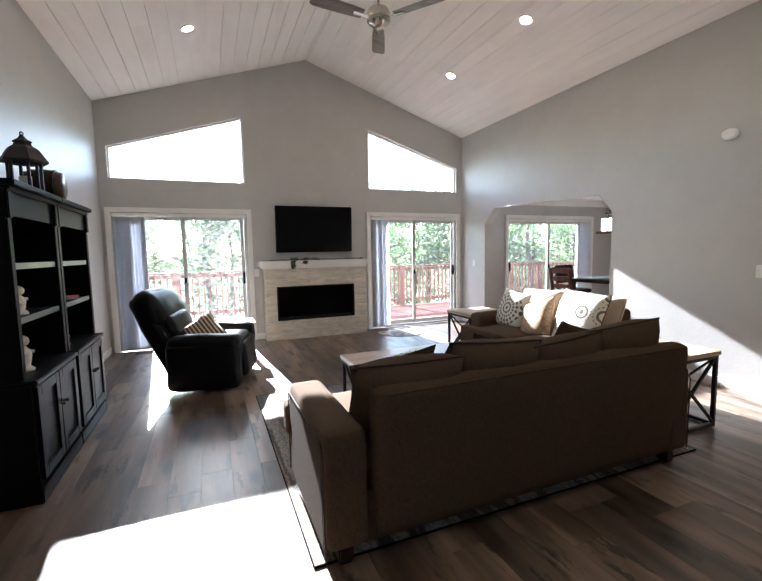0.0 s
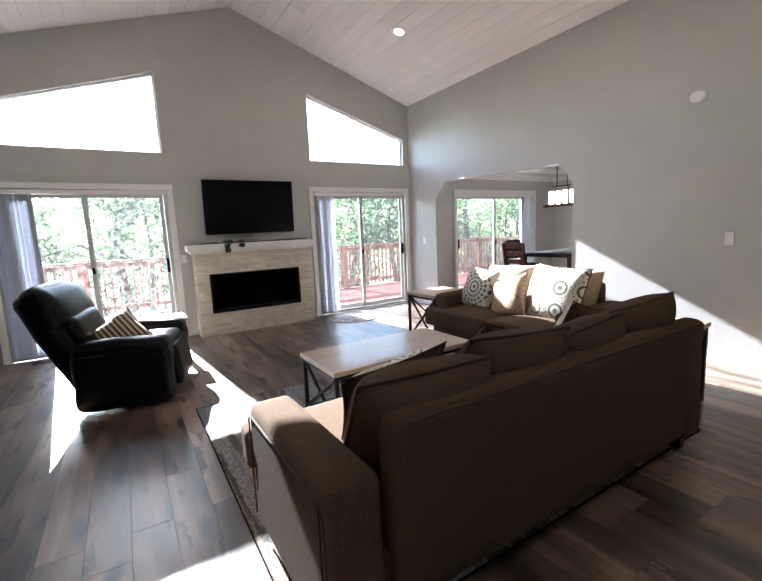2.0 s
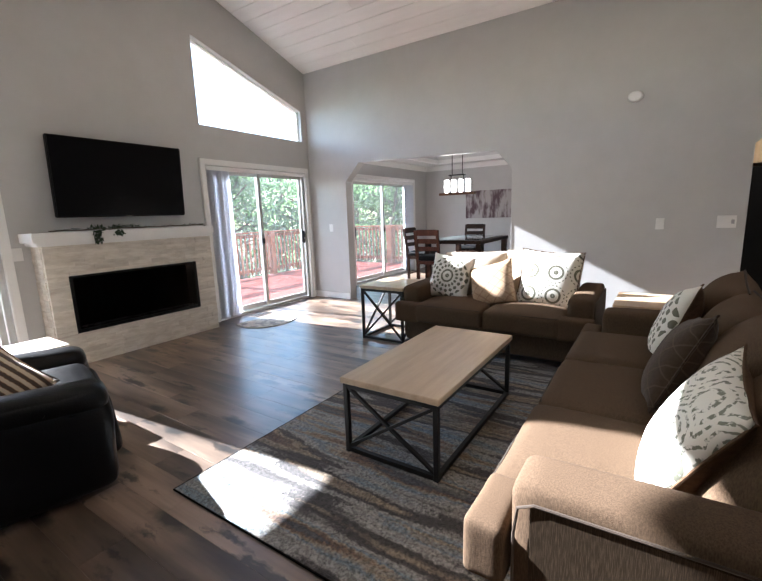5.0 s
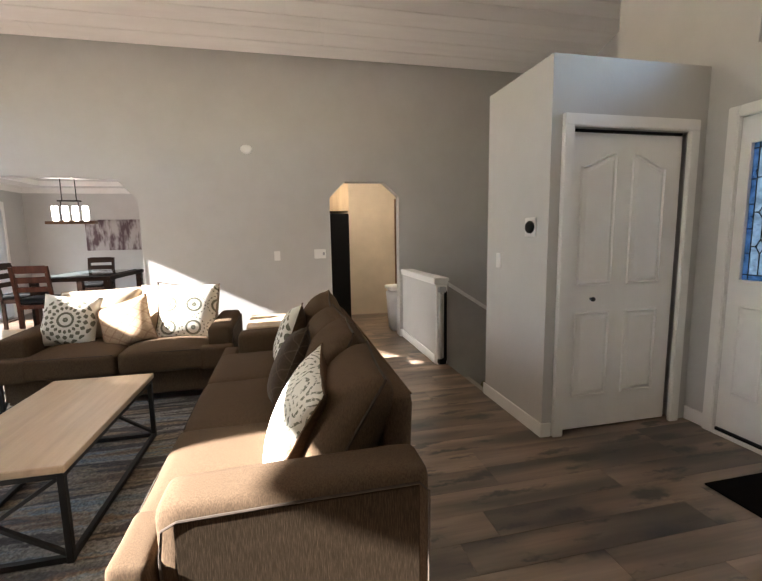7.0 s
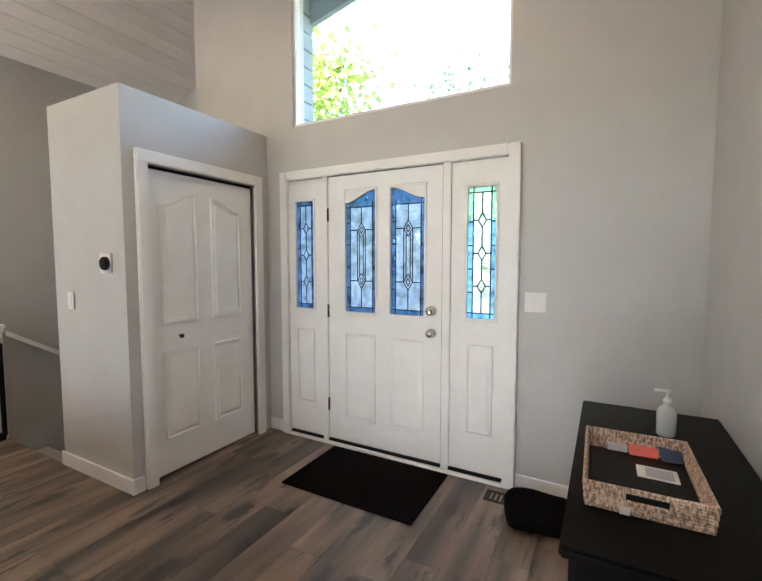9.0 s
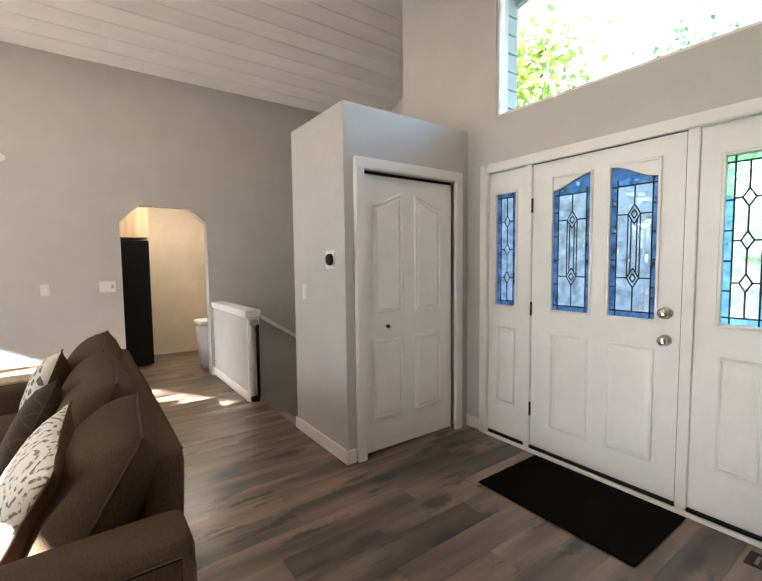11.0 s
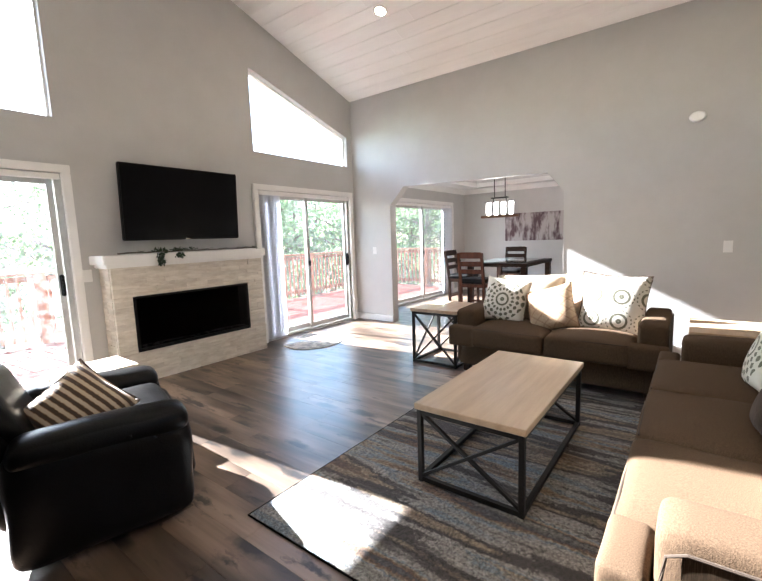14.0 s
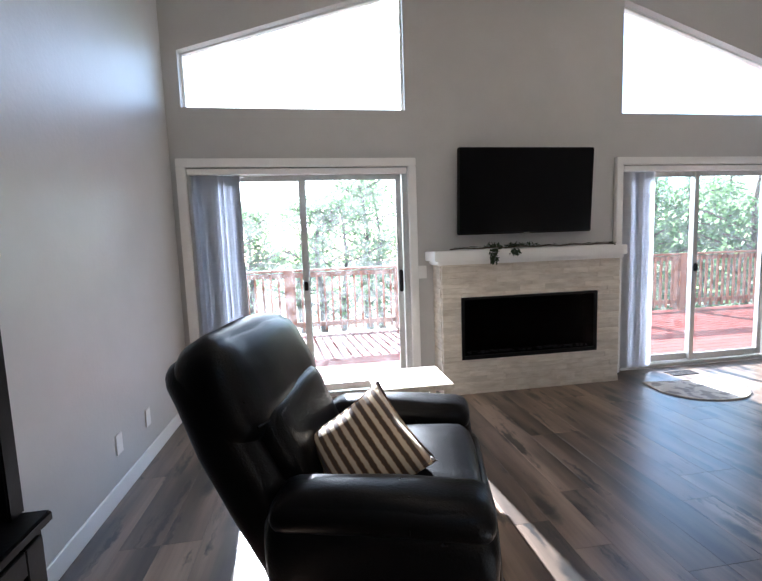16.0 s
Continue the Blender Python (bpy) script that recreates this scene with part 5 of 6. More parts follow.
# ---- sofas ----
def sofa(name, m, length, seats, label, category, back_cushions):
    """Seen from the front along +y: x along the length from 0, back at y = 0, front at y = 0.92."""
    s = thing(name, m, label, category)
    arm = 0.20
    part("base", soft(length - 0.06, 0.80, 0.26, 0.03, cuts=6, m=pose(length / 2, 0.46, 0.20)), SOFA, s, smooth=True)
    for x in (0.1, length - 0.1):
        for y in (0.10, 0.80):
            part("foot", box(x - 0.035, x + 0.035, y - 0.035, y + 0.035, 0.0, 0.075, 0.008), DARKWOOD, s)
    back = part("back", soft(length - 0.285, 0.135, 0.70, 0.05, 0.006, cuts=10, wobble=0.004, m=pose(length / 2 + 0.0925, 0.075, 0.45, 3)), SOFA, s, smooth=True)
    part("piping", tube([(0.29, 0.0, 0.778), (length / 2, -0.002, 0.782), (length - 0.10, 0.0, 0.778)], 0.005, 6), SOFA, back)
    for k, x in enumerate((0.0, length - arm)):
        a = part("arm", soft(arm, 0.84, 0.54, 0.042, 0.008, cuts=10, m=pose(x + arm / 2, 0.435, 0.365, -0.8)), SOFA, s, smooth=True)
        xo, side = (x, -1) if k == 0 else (x + arm, 1)
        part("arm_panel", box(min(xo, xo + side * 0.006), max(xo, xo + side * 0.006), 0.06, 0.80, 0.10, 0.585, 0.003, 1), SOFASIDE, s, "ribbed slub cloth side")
        lip = xo + side * 0.006
        part("piping", tube([(lip, 0.03, 0.10), (lip, 0.028, 0.56), (lip, 0.06, 0.595), (lip, 0.45, 0.592), (lip, 0.79, 0.586), (lip, 0.832, 0.565), (lip, 0.842, 0.48), (lip, 0.842, 0.10)], 0.0045, 6), PIPING, a)
    inner = length - 2 * arm
    cuts_x = [0.0] + [arm + inner * (k / seats) for k in range(1, seats)] + [length]
    for k in range(seats):
        a, b = cuts_x[k], cuts_x[k + 1]
        back_a, back_b = max(a, arm) + 0.004, min(b, length - arm) - 0.004
        bm = soft(back_b - back_a, 0.77, 0.19, 0.045, 0.035, cuts=11, wobble=0.005, seed=k, m=pose((back_a + back_b) / 2, 0.605, 0.39))
        c = part("seat_cushion", bm, SOFA, s, smooth=True)
        ea, eb = back_a, back_b
        if k == 0:
            ea = -0.02
            part("cushion_ear", soft(arm + 0.07, 0.125, 0.19, 0.026, 0.004, cuts=9, wobble=0.004, seed=k, m=pose(arm / 2 + 0.015, 0.9265, 0.388)), SOFA, c, smooth=True)
        if k == seats - 1:
            eb = length + 0.02
            part("cushion_ear", soft(arm + 0.07, 0.125, 0.19, 0.026, 0.004, cuts=9, wobble=0.004, seed=k, m=pose(length - arm / 2 - 0.015, 0.9265, 0.388)), SOFA, c, smooth=True)
        for z in (0.468, 0.312):
            part("piping", tube([(ea + 0.02, 0.972, z), ((a + b) / 2, 0.978, z + 0.003), (eb - 0.02, 0.972, z)], 0.005, 6), PIPING, c)
    n = len(back_cushions)
    for k, (tilt, lift, mtl, lean, twist) in enumerate(back_cushions):
        bw = inner / n
        mm = pose(arm + bw * (k + 0.5) + (0.0 if n < 3 else 0.02), 0.27 if n < 3 else 0.235, (0.675 if n < 3 else 0.668) + lift, tilt, lean, twist)
        cw = bw * (1.08 if n < 3 else 1.15)
        c = part("back_cushion", pillow(cw, 0.54, 0.34 if n < 3 else 0.32, mm, 18, k, corner=0.055, ease=0.03), mtl, s, smooth=True)
        part("piping", tube(pillow_rim(cw, 0.54, mm, corner=0.055, ease=0.03), 0.006, 6, True), mtl if mtl is TANCUSH else PIPING, c)
    return s


# the long one faces north, the short one faces west
sofa("sofa", pose(0.93, 2.0, 0.0), 2.40, 3, "long taupe fabric sofa with loose back cushions", "sofa", [(30, -0.015, SOFA, 0, -4), (22, 0.01, SOFA, 3, -4), (27, -0.01, SOFA, -3, 5), (21, 0.015, SOFA, -5, -5)])
sofa("loveseat", pose(4.36, 2.95, 0.0, 0, 0, 90), 1.76, 2, "taupe fabric loveseat with tan back cushions", "loveseat", [(20, 0.01, TANCUSH, -3, 2), (20, 0.0, TANCUSH, 2, -2)])

BROWNBACK = mat("brown_pillow_back", (0.10, 0.058, 0.032), 0.9, color2=(0.07, 0.04, 0.022), scale=(60, 60, 60), bump=0.2, bump_scale=300, spec=0.15)


def throw_pillow(name, m, size, mtl, label, rim=None, back=None):
    """A square pillow; back: the cloth of its rear side."""
    t = thing(name, m, label, "pillow")
    cover = part("cover", pillow(size, size, 0.17, None, 16, len(label)), mtl, t, smooth=True)
    if back:
        cover.data.materials.append(back)
        for f in cover.data.polygons:
            f.material_index = 1 if f.center.y < 0.0 else 0
    part("edge_cord", tube(pillow_rim(size, size), 0.005, 6, True), rim or mtl, t)
    return t


throw_pillow("throw_pillow", pose(1.43, 2.435, 0.655, 29, -8, -4), 0.48, PAISLEY, "cream and green floral pillow with brown back on the sofa", rim=BROWNBACK, back=BROWNBACK)
throw_pillow("throw_pillow", pose(2.08, 2.46, 0.67, 26, 14, 3), 0.46, PLAID, "dark brown plaid throw pillow on the sofa")
throw_pillow("throw_pillow", pose(2.74, 2.455, 0.68, 22, 14, 5), 0.46, MEDAL, "cream medallion throw pillow with a brown back on the sofa", rim=BROWNBACK, back=BROWNBACK)
throw_pillow("throw_pillow", pose(3.84, 4.33, 0.69, 20, -6, 88), 0.46, MEDAL, "cream medallion throw pillow on the loveseat")
throw_pillow("throw_pillow", pose(3.79, 3.87, 0.645, 26, 17, 92), 0.45, QUILT, "quilted tan throw pillow on the loveseat")
throw_pillow("throw_pillow", pose(3.86, 3.37, 0.72, 18, -4, 92), 0.54, MEDALS, "large cream medallion pillow with a brown back on the loveseat", rim=BROWNBACK, back=BROWNBACK)

# ---- recliner ----
r = thing("recliner", pose(0.50, 5.34, 0, 0, 0, -15), "black leather recliner with padded arms", "recliner")
part("base", soft(0.60, 0.62, 0.26, 0.05, cuts=7, wobble=0.01, m=pose(0.02, 0, 0.21)), LEATHER, r, smooth=True)
part("swivel_base", lathe([(0.30, 0.0), (0.30, 0.02), (0.10, 0.045), (0.08, 0.09)], 28), BLACKP, r, smooth=True)
for y in (-0.39, 0.39):
    bm = soft(0.72, 0.19, 0.50, 0.06, 0.0, cuts=10, wobble=0.016, seed=2, m=pose(0.04, y, 0.275))
    arm = part("arm", bm, LEATHER, r, smooth=True)
    part("arm_pad", soft(0.70, 0.21, 0.12, 0.055, 0.03, cuts=10, wobble=0.014, seed=5, m=pose(0.05, y, 0.515, 0, 0.5, 0)), LEATHER, arm, smooth=True)
    part("seam", tube([(0.14, y - 0.107, 0.50), (0.14, y - 0.06, 0.588), (0.14, y + 0.06, 0.588), (0.14, y + 0.107, 0.50)], 0.004, 5), LEATHER, arm)
part("seat_cushion", soft(0.60, 0.58, 0.19, 0.08, 0.04, cuts=10, wobble=0.012, seed=7, m=pose(0.10, 0, 0.41, 0, -4, 0)), LEATHER, r, smooth=True)
part("footrest", soft(0.10, 0.58, 0.36, 0.045, cuts=8, wobble=0.008, seed=9, m=pose(0.39, 0, 0.29, 0, -6, 0)), LEATHER, r, smooth=True)
back = part("back", soft(0.22, 0.80, 0.90, 0.09, 0.02, cuts=11, wobble=0.016, seed=4, m=pose(-0.42, 0, 0.58, 0, -25, 0)), LEATHER, r, smooth=True)
part("lumbar_cushion", soft(0.16, 0.62, 0.40, 0.07, 0.02, cuts=10, wobble=0.012, seed=6, m=pose(-0.32, 0, 0.60, 0, -24, 0)), LEATHER, back, smooth=True)
part("head_cushion", soft(0.25, 0.81, 0.40, 0.11, 0.03, cuts=10, wobble=0.016, seed=8, m=pose(-0.50, 0, 0.84, 0, -25, 0)), LEATHER, back, smooth=True)
part("seam", tube([(-0.355, -0.36, 0.76), (-0.32, -0.2, 0.75), (-0.32, 0.2, 0.75), (-0.355, 0.36, 0.76)], 0.004, 5), LEATHER, back)
throw_pillow("throw_pillow", pose(0.43, 5.22, 0.575, -46, -32, 6), 0.38, STRIPE, "striped cream and brown knit pillow on the recliner")

t = thing("side_table", pose(0.82, 6.24, 0), "small cream side table beside the fireplace", "side table")
part("tabletop", box(-0.24, 0.24, -0.20, 0.20, 0.475, 0.51, 0.006), CREAM, t)
for x in (-0.20, 0.20):
    for y in (-0.16, 0.16):
        part("leg", box(x - 0.02, x + 0.02, y - 0.02, y + 0.02, 0, 0.474, 0.003), CREAM, t)


# ---- hutch units ----
# grey-green colour puts the reflections on the dark shelf fronts into the edge
SHELFEDGE = mat("shelf_edge_reflection", (0.105, 0.125, 0.112), 0.3, scale=(8, 8, 8))


def hutch(y0, y1):
    h = thing("bookcase", pose(0, 0, 0), "tall black wooden bookcase with cupboard doors below", "bookcase", "bookcases along the wall")
    xb, xf, xu = W + 0.016, -0.425, -0.465
    bm = box(xb, xf, y0, y1, 0.09, 0.69, 0.004, 1)
    part("cupboard", bm, BLACKWOOD, h)
    part("plinth", box(xb, xf + 0.012, y0, y1, 0.0, 0.10, 0.006), BLACKWOOD, h)
    part("counter", box(xb, xf + 0.03, y0, y1, 0.69, 0.72, 0.006), BLACKWOOD, h)
    mid = (y0 + y1) / 2
    for a, b in ((y0 + 0.03, mid - 0.004), (mid + 0.004, y1 - 0.03)):
        bm = bmesh.new()
        for p in (rect(a, a + 0.06, 0.13, 0.675), rect(b - 0.06, b, 0.13, 0.675), rect(a + 0.06, b - 0.06, 0.13, 0.19), rect(a + 0.06, b - 0.06, 0.615, 0.675)):
            box(xf, xf + 0.02, p[0][0], p[1][0], p[0][1], p[2][1], 0.003, 1, bm=bm)
        d = part("door", bm, BLACKWOOD, h)
        part("door_panel", box(xf + 0.001, xf + 0.008, a + 0.06, b - 0.06, 0.19, 0.615), BLACKWOOD, d)
        u = b - 0.03 if a < mid - 0.1 else a + 0.03
        bm = lathe([(0.007, 0), (0.006, 0.014), (0.014, 0.02), (0.012, 0.03), (0.003, 0.032)], 12)
        bmesh.ops.transform(bm, matrix=pose(xf + 0.02, u, 0.47, 0, 90, 0), verts=bm.verts)
        part("knob", bm, BRASS, d, "dark metal knob", True)
    for y in (y0, y1 - 0.03):
        part("side", box(xb, xu, y, y + 0.03, 0.721, 1.77, 0.003), BLACKWOOD, h)
    part("back_panel", box(xb, xb + 0.012, y0 + 0.03, y1 - 0.03, 0.721, 1.77), BLACKWOOD, h)
    for z in (1.05, 1.36):
        part("shelf", box(xb + 0.013, xu - 0.01, y0 + 0.031, y1 - 0.031, z - 0.012, z + 0.012, 0.003), BLACKWOOD, h)
        part("shelf_edge", box(xu - 0.009, xu - 0.004, y0 + 0.054, y1 - 0.054, z - 0.018, z + 0.018, 0.002), SHELFEDGE, h, "shelf edge with its reflection coloured in grey-green")
    part("frieze", box(xu - 0.02, xu, y0 + 0.03, y1 - 0.03, 1.64, 1.77), BLACKWOOD, h)
    for y in (y0 + 0.002, y1 - 0.052):
        part("corbel", box(xu, xu + 0.022, y, y + 0.05, 1.62, 1.77, 0.005), BLACKWOOD, h)
        part("pilaster", box(xu, xu + 0.01, y, y + 0.05, 0.721, 1.62, 0.004), BLACKWOOD, h)
    part("cornice", box(xb, xu + 0.055, y0 - 0.004, y1 + 0.004, 1.795, 1.83, 0.006), BLACKWOOD, h)
    part("cornice_mould", box(xb, xu + 0.03, y0, y1, 1.77, 1.795, 0.008), BLACKWOOD, h)
    return h


hutch(3.21, 4.005)
hutch(4.015, 4.81)
la = thing("lantern", pose(-0.60, 3.98, 1.83) @ Matrix.Scale(1.18, 4), "dark bronze lantern with domed roof on the bookcase", "lantern")
part("base", lathe([(0.10, 0), (0.10, 0.012), (0.085, 0.025)], 6), BRASS, la)
for k in range(6):
    a = math.pi * k / 3
    part("post", bar((0.078 * math.cos(a), 0.078 * math.sin(a), 0.02), (0.078 * math.cos(a), 0.078 * math.sin(a), 0.19), 0.014), BRASS, la)
part("roof", lathe([(0.115, 0.185), (0.12, 0.195), (0.10, 0.225), (0.075, 0.265), (0.045, 0.285), (0.04, 0.30), (0.05, 0.305), (0.02, 0.325), (0.008, 0.345)], 6), BRASS, la)
part("candle", cyl(0, 0, 0.026, 0.11, 0.03), CREAM, la, "cream pillar candle")
part("ring", tube([(0.009 * math.cos(a), 0, 0.352 + 0.009 * math.sin(a)) for a in [math.pi * k / 5 for k in range(10)]], 0.003, 5, True), BRASS, la)
t = thing("decorative_cask", pose(-0.62, 4.42, 1.83, 0, 0, 0), "dark wooden cask ornament on the bookcase", "ornament")
bm = lathe([(0.10, -0.12), (0.118, -0.06), (0.125, 0), (0.118, 0.06), (0.10, 0.12)], 20)
bmesh.ops.transform(bm, matrix=pose(0, 0, 0.135, 90, 0, 90), verts=bm.verts)
part("barrel", bm, DARKWOOD, t, smooth=True)
for y in (-0.07, 0.07):
    bm = lathe([(0.119, y - 0.01), (0.121, y + 0.01)], 20)
    bmesh.ops.transform(bm, matrix=pose(0, 0, 0.135, 90, 0, 90), verts=bm.verts)
    part("hoop", bm, IRON, t)
part("stand", box(-0.10, 0.10, -0.07, 0.07, 0.0, 0.03, 0.004), BLACKWOOD, t)
rnd = random.Random(21)
for y, z, n, name in ((3.52, 1.062, 4, "ornament"), (3.50, 0.72, 5, "ornament"), (4.25, 1.062, 3, "ornament"), (4.3, 0.72, 3, "ornament")):
    t = thing(name, pose(-0.55, y, z), "small cream and brown ornament standing on the bookcase shelf", "ornament", "shelf ornaments")
    g = n / 4
    bm = lathe([(0.045 * g, 0.0), (0.048 * g, 0.012), (0.030 * g, 0.03), (0.040 * g, 0.06 * g + 0.02), (0.034 * g, 0.10 * g), (0.014 * g, 0.125 * g)], 14)
    bmesh.ops.create_icosphere(bm, subdivisions=2, radius=0.028 * g, matrix=Matrix.Translation((0.008, 0.0, 0.148 * g)))
    for side in (-1, 1):
        bar((0, 0.03 * g * side, 0.095 * g), (0.03 * g, 0.055 * g * side, 0.06 * g + 0.05 * g * rnd.random()), 0.016 * g, bm=bm)
    part("figure", bm, CREAM, t, smooth=True)
t = thing("paperback", pose(-0.56, 4.55, 1.062, 0, 0, 15), "red paperback book lying on the bookcase shelf", "book")
part("pages", box(-0.06, 0.06, -0.09, 0.09, 0.002, 0.022), PAPER, t)
part("cover", box(-0.064, 0.064, -0.094, 0.094, 0.022, 0.025), CORAL, t)


# ---- ceiling fixtures ----
WARM = emitter("warm_lamp_lens", (1.0, 0.80, 0.58), 16.0)


def can_light(x, y):
    a = math.degrees(math.atan(PITCH)) * (1 if x < RIDGE_X else -1)
    c = thing("recessed_light", pose(x, y, roof(x), 0, -a, 0), "lit recessed ceiling light with white ring", "ceiling light", "recessed ceiling lights")
    bm = lathe([(0.082, 0.0), (0.085, -0.005), (0.062, -0.010), (0.060, -0.004)], 28)
    part("trim_ring", bm, WHITE, c, smooth=True)
    part("lens", cyl(0, 0, -0.009, -0.0045, 0.056, n=24), WARM, c, "glowing warm lens")


for y in (5.86, 4.29, 2.70, 1.12):
    can_light(3.96, y)
for y in (5.84, 4.27, 2.68, 1.10):
    can_light(0.44, y)
FANX, FANY, FANZ = 2.10, 4.13, 3.56
fan = thing("ceiling_fan", pose(FANX, FANY, FANZ), "three-blade brushed nickel ceiling fan on a rod", "ceiling fan")
part("canopy", lathe([(0.02, 0.86), (0.06, 0.90), (0.075, 0.965)], 24), CHROME, fan, smooth=True)
part("downrod", cyl(0, 0, 0.06, 0.88, 0.013, n=12), CHROME, fan, smooth=True)
part("motor", lathe([(0.03, 0.10), (0.09, 0.07), (0.11, 0.03), (0.11, -0.03), (0.08, -0.06), (0.05, -0.085), (0.02, -0.09)], 28), CHROME, fan, smooth=True)
bl = mat("fan_blade_grey", (0.30, 0.27, 0.25), 0.4, color2=(0.16, 0.14, 0.13), scale=(1.5, 14, 14))
for k, a in enumerate((68, 188, 308)):
    ca = Matrix.Rotation(radians(a), 4, "Z") @ Matrix.Rotation(radians(11), 4, "X")
    bm = prism([(0.17, -0.05), (0.30, -0.062), (0.62, -0.068), (0.66, -0.05), (0.66, 0.05), (0.62, 0.068), (0.30, 0.062), (0.17, 0.05)], "z", -0.012, -0.004)
    bmesh.ops.transform(bm, matrix=ca, verts=bm.verts)
    b = part("blade", bm, bl, fan)
    bm = bmesh.new()
    bar((0.08, 0, -0.018), (0.26, 0, -0.018), 0.035, 0.008, bm)
    bmesh.ops.transform(bm, matrix=ca, verts=bm.verts)
    part("blade_arm", bm, CHROME, b)

# ---- dining room ----
dt = thing("dining_table", pose(7.25, 5.505, 0), "dark espresso dining table with glass top", "dining table")
part("tabletop", box(-0.75, 0.75, -0.53, 0.53, 0.81, 0.87, 0.006), DARKWOOD, dt)
part("glass_top", box(-0.66, 0.66, -0.44, 0.44, 0.871, 0.879, 0.003), mat("tempered_glass_top", (0.10, 0.13, 0.13), 0.06, scale=(2, 2, 2)), dt, "dark reflective glass inlay")
for x in (-0.68, 0.68):
    for y in (-0.47, 0.47):
        part("leg", box(x - 0.045, x + 0.045, y - 0.045, y + 0.045, 0, 0.809, 0.006), DARKWOOD, dt)


def dining_chair(m, label, wood):
    c = thing("dining_chair", m, label, "chair", "chairs round the dining table")
    part("seat", soft(0.44, 0.42, 0.08, 0.03, 0.015, cuts=6, m=pose(0, 0, 0.60)), BLACKP, c, "dark padded seat", smooth=True)
    part("seat_frame", box(-0.22, 0.22, -0.21, 0.21, 0.50, 0.558, 0.005), wood, c)
    for x in (-0.20, 0.20):
        part("leg", bar((x, 0.19, 0), (x, 0.19, 0.50), 0.04), wood, c)
        part("back_post", bar((x, -0.20, 0), (x, -0.20, 0.52), 0.04), wood, c)
        part("back_post", bar((x, -0.20, 0.52), (x, -0.29, 1.07), 0.04), wood, c)
    for z0, z1 in ((0.98, 1.08), (0.85, 0.93), (0.73, 0.80)):
        y0 = -0.20 - 0.09 * (z0 - 0.52) / 0.55
        part("back_slat", box(-0.18, 0.18, y0 - 0.012, y0 + 0.012, z0, z1, 0.004), wood, c)
    for y in (-0.19, 0.19):
        part("stretcher", bar((-0.19, y, 0.22), (0.19, y, 0.22), 0.025), wood, c)
    return c


dining_chair(pose(6.28, 5.72, 0, 0, 0, -90), "cherry-stained ladder-back counter chair in sunlight", REDWOOD)
dining_chair(pose(6.98, 6.30, 0, 0, 0, 180), "dark ladder-back counter chair pushed to the table", DARKWOOD)
dining_chair(pose(8.28, 5.86, 0, 0, 0, 90), "dark ladder-back counter chair at the table", DARKWOOD)
dining_chair(pose(7.35, 4.30, 0, 0, 0, 0), "dark ladder-back counter chair at the table", DARKWOOD)
def moved(bm, x, y, z):
    bmesh.ops.translate(bm, verts=bm.verts, vec=(x, y, z))
    return bm


ch = thing("chandelier", pose(7.25, 5.71, 0), "dark metal chandelier with four lit glass shades", "chandelier")
part("canopy", box(-0.06, 0.06, -0.2, 0.2, 2.58, 2.60, 0.004), BRASS, ch)
for y in (-0.10, 0.10):
    part("rod", cyl(0, y, 2.02, 2.58, 0.008, n=8), BRASS, ch)
bm = box(-0.05, 0.05, -0.15, 0.15, 2.0, 2.02, 0.003)
part("frame", bm, BRASS, ch)
part("lower_bar", box(-0.055, 0.055, -0.345, 0.345, 1.655, 1.70, 0.006), BROWNDOOR, ch, "rustic brown wooden beam")
for y in (-0.12, 0.12):
    part("side_bar", bar((0, y, 1.69), (0, y, 2.0), 0.012), BRASS, ch)
SHADE = emitter("lit_glass_shade", (1.0, 0.93, 0.84), 2.2)
for y in (-0.21, -0.07, 0.07, 0.21):
    part("shade", moved(lathe([(0.02, 1.701), (0.040, 1.72), (0.043, 1.74), (0.043, 1.90), (0.040, 1.93), (0.034, 1.925)], 18), 0, y, 0), SHADE, ch, "glowing frosted glass shade", True)
art = thing("wall_art", pose(9.35, 5.52, 1.50, 0, 0, -90), "wide canvas of pale trees in grey and plum", "painting")
part("canvas", box(-0.86, 0.86, -0.035, 0, -0.31, 0.31, 0.004), mat("painted_canvas", (0.42, 0.38, 0.38), 0.8, color2=(0.10, 0.06, 0.07), scale=(8, 8, 2.2), low=0.42, high=0.56, bump=0.2, bump_scale=90), art)

# ---- kitchen passage ----
fr = thing("refrigerator", pose(6.25, 1.47, 0), "black refrigerator with steel doors and handles", "refrigerator")
part("cabinet", box(0.0, 0.90, 0.0, 0.46, 0.02, 1.74, 0.01), BLACKP, fr)
for x0, x1 in ((0.0, 0.447), (0.453, 0.90)):
    d = part("door", box(x0, x1, 0.466, 0.525, 0.05, 1.74, 0.012), ALU, fr, "brushed steel door")
    x = x1 - 0.05 if x0 < 0.2 else x0 + 0.05
    part("handle", tube([(x, 0.525, 0.70), (x, 0.585, 0.73), (x, 0.585, 1.45), (x, 0.525, 1.48)], 0.012, 8), CHROME, d, "steel handle")
cb = thing("wall_cabinet", pose(6.30, 1.46, 0), "maple wall cabinet above the refrigerator", "cabinet")
part("body", box(0.0, 0.80, 0.0, 0.40, 1.78, 2.40, 0.004), MAPLE, cb)
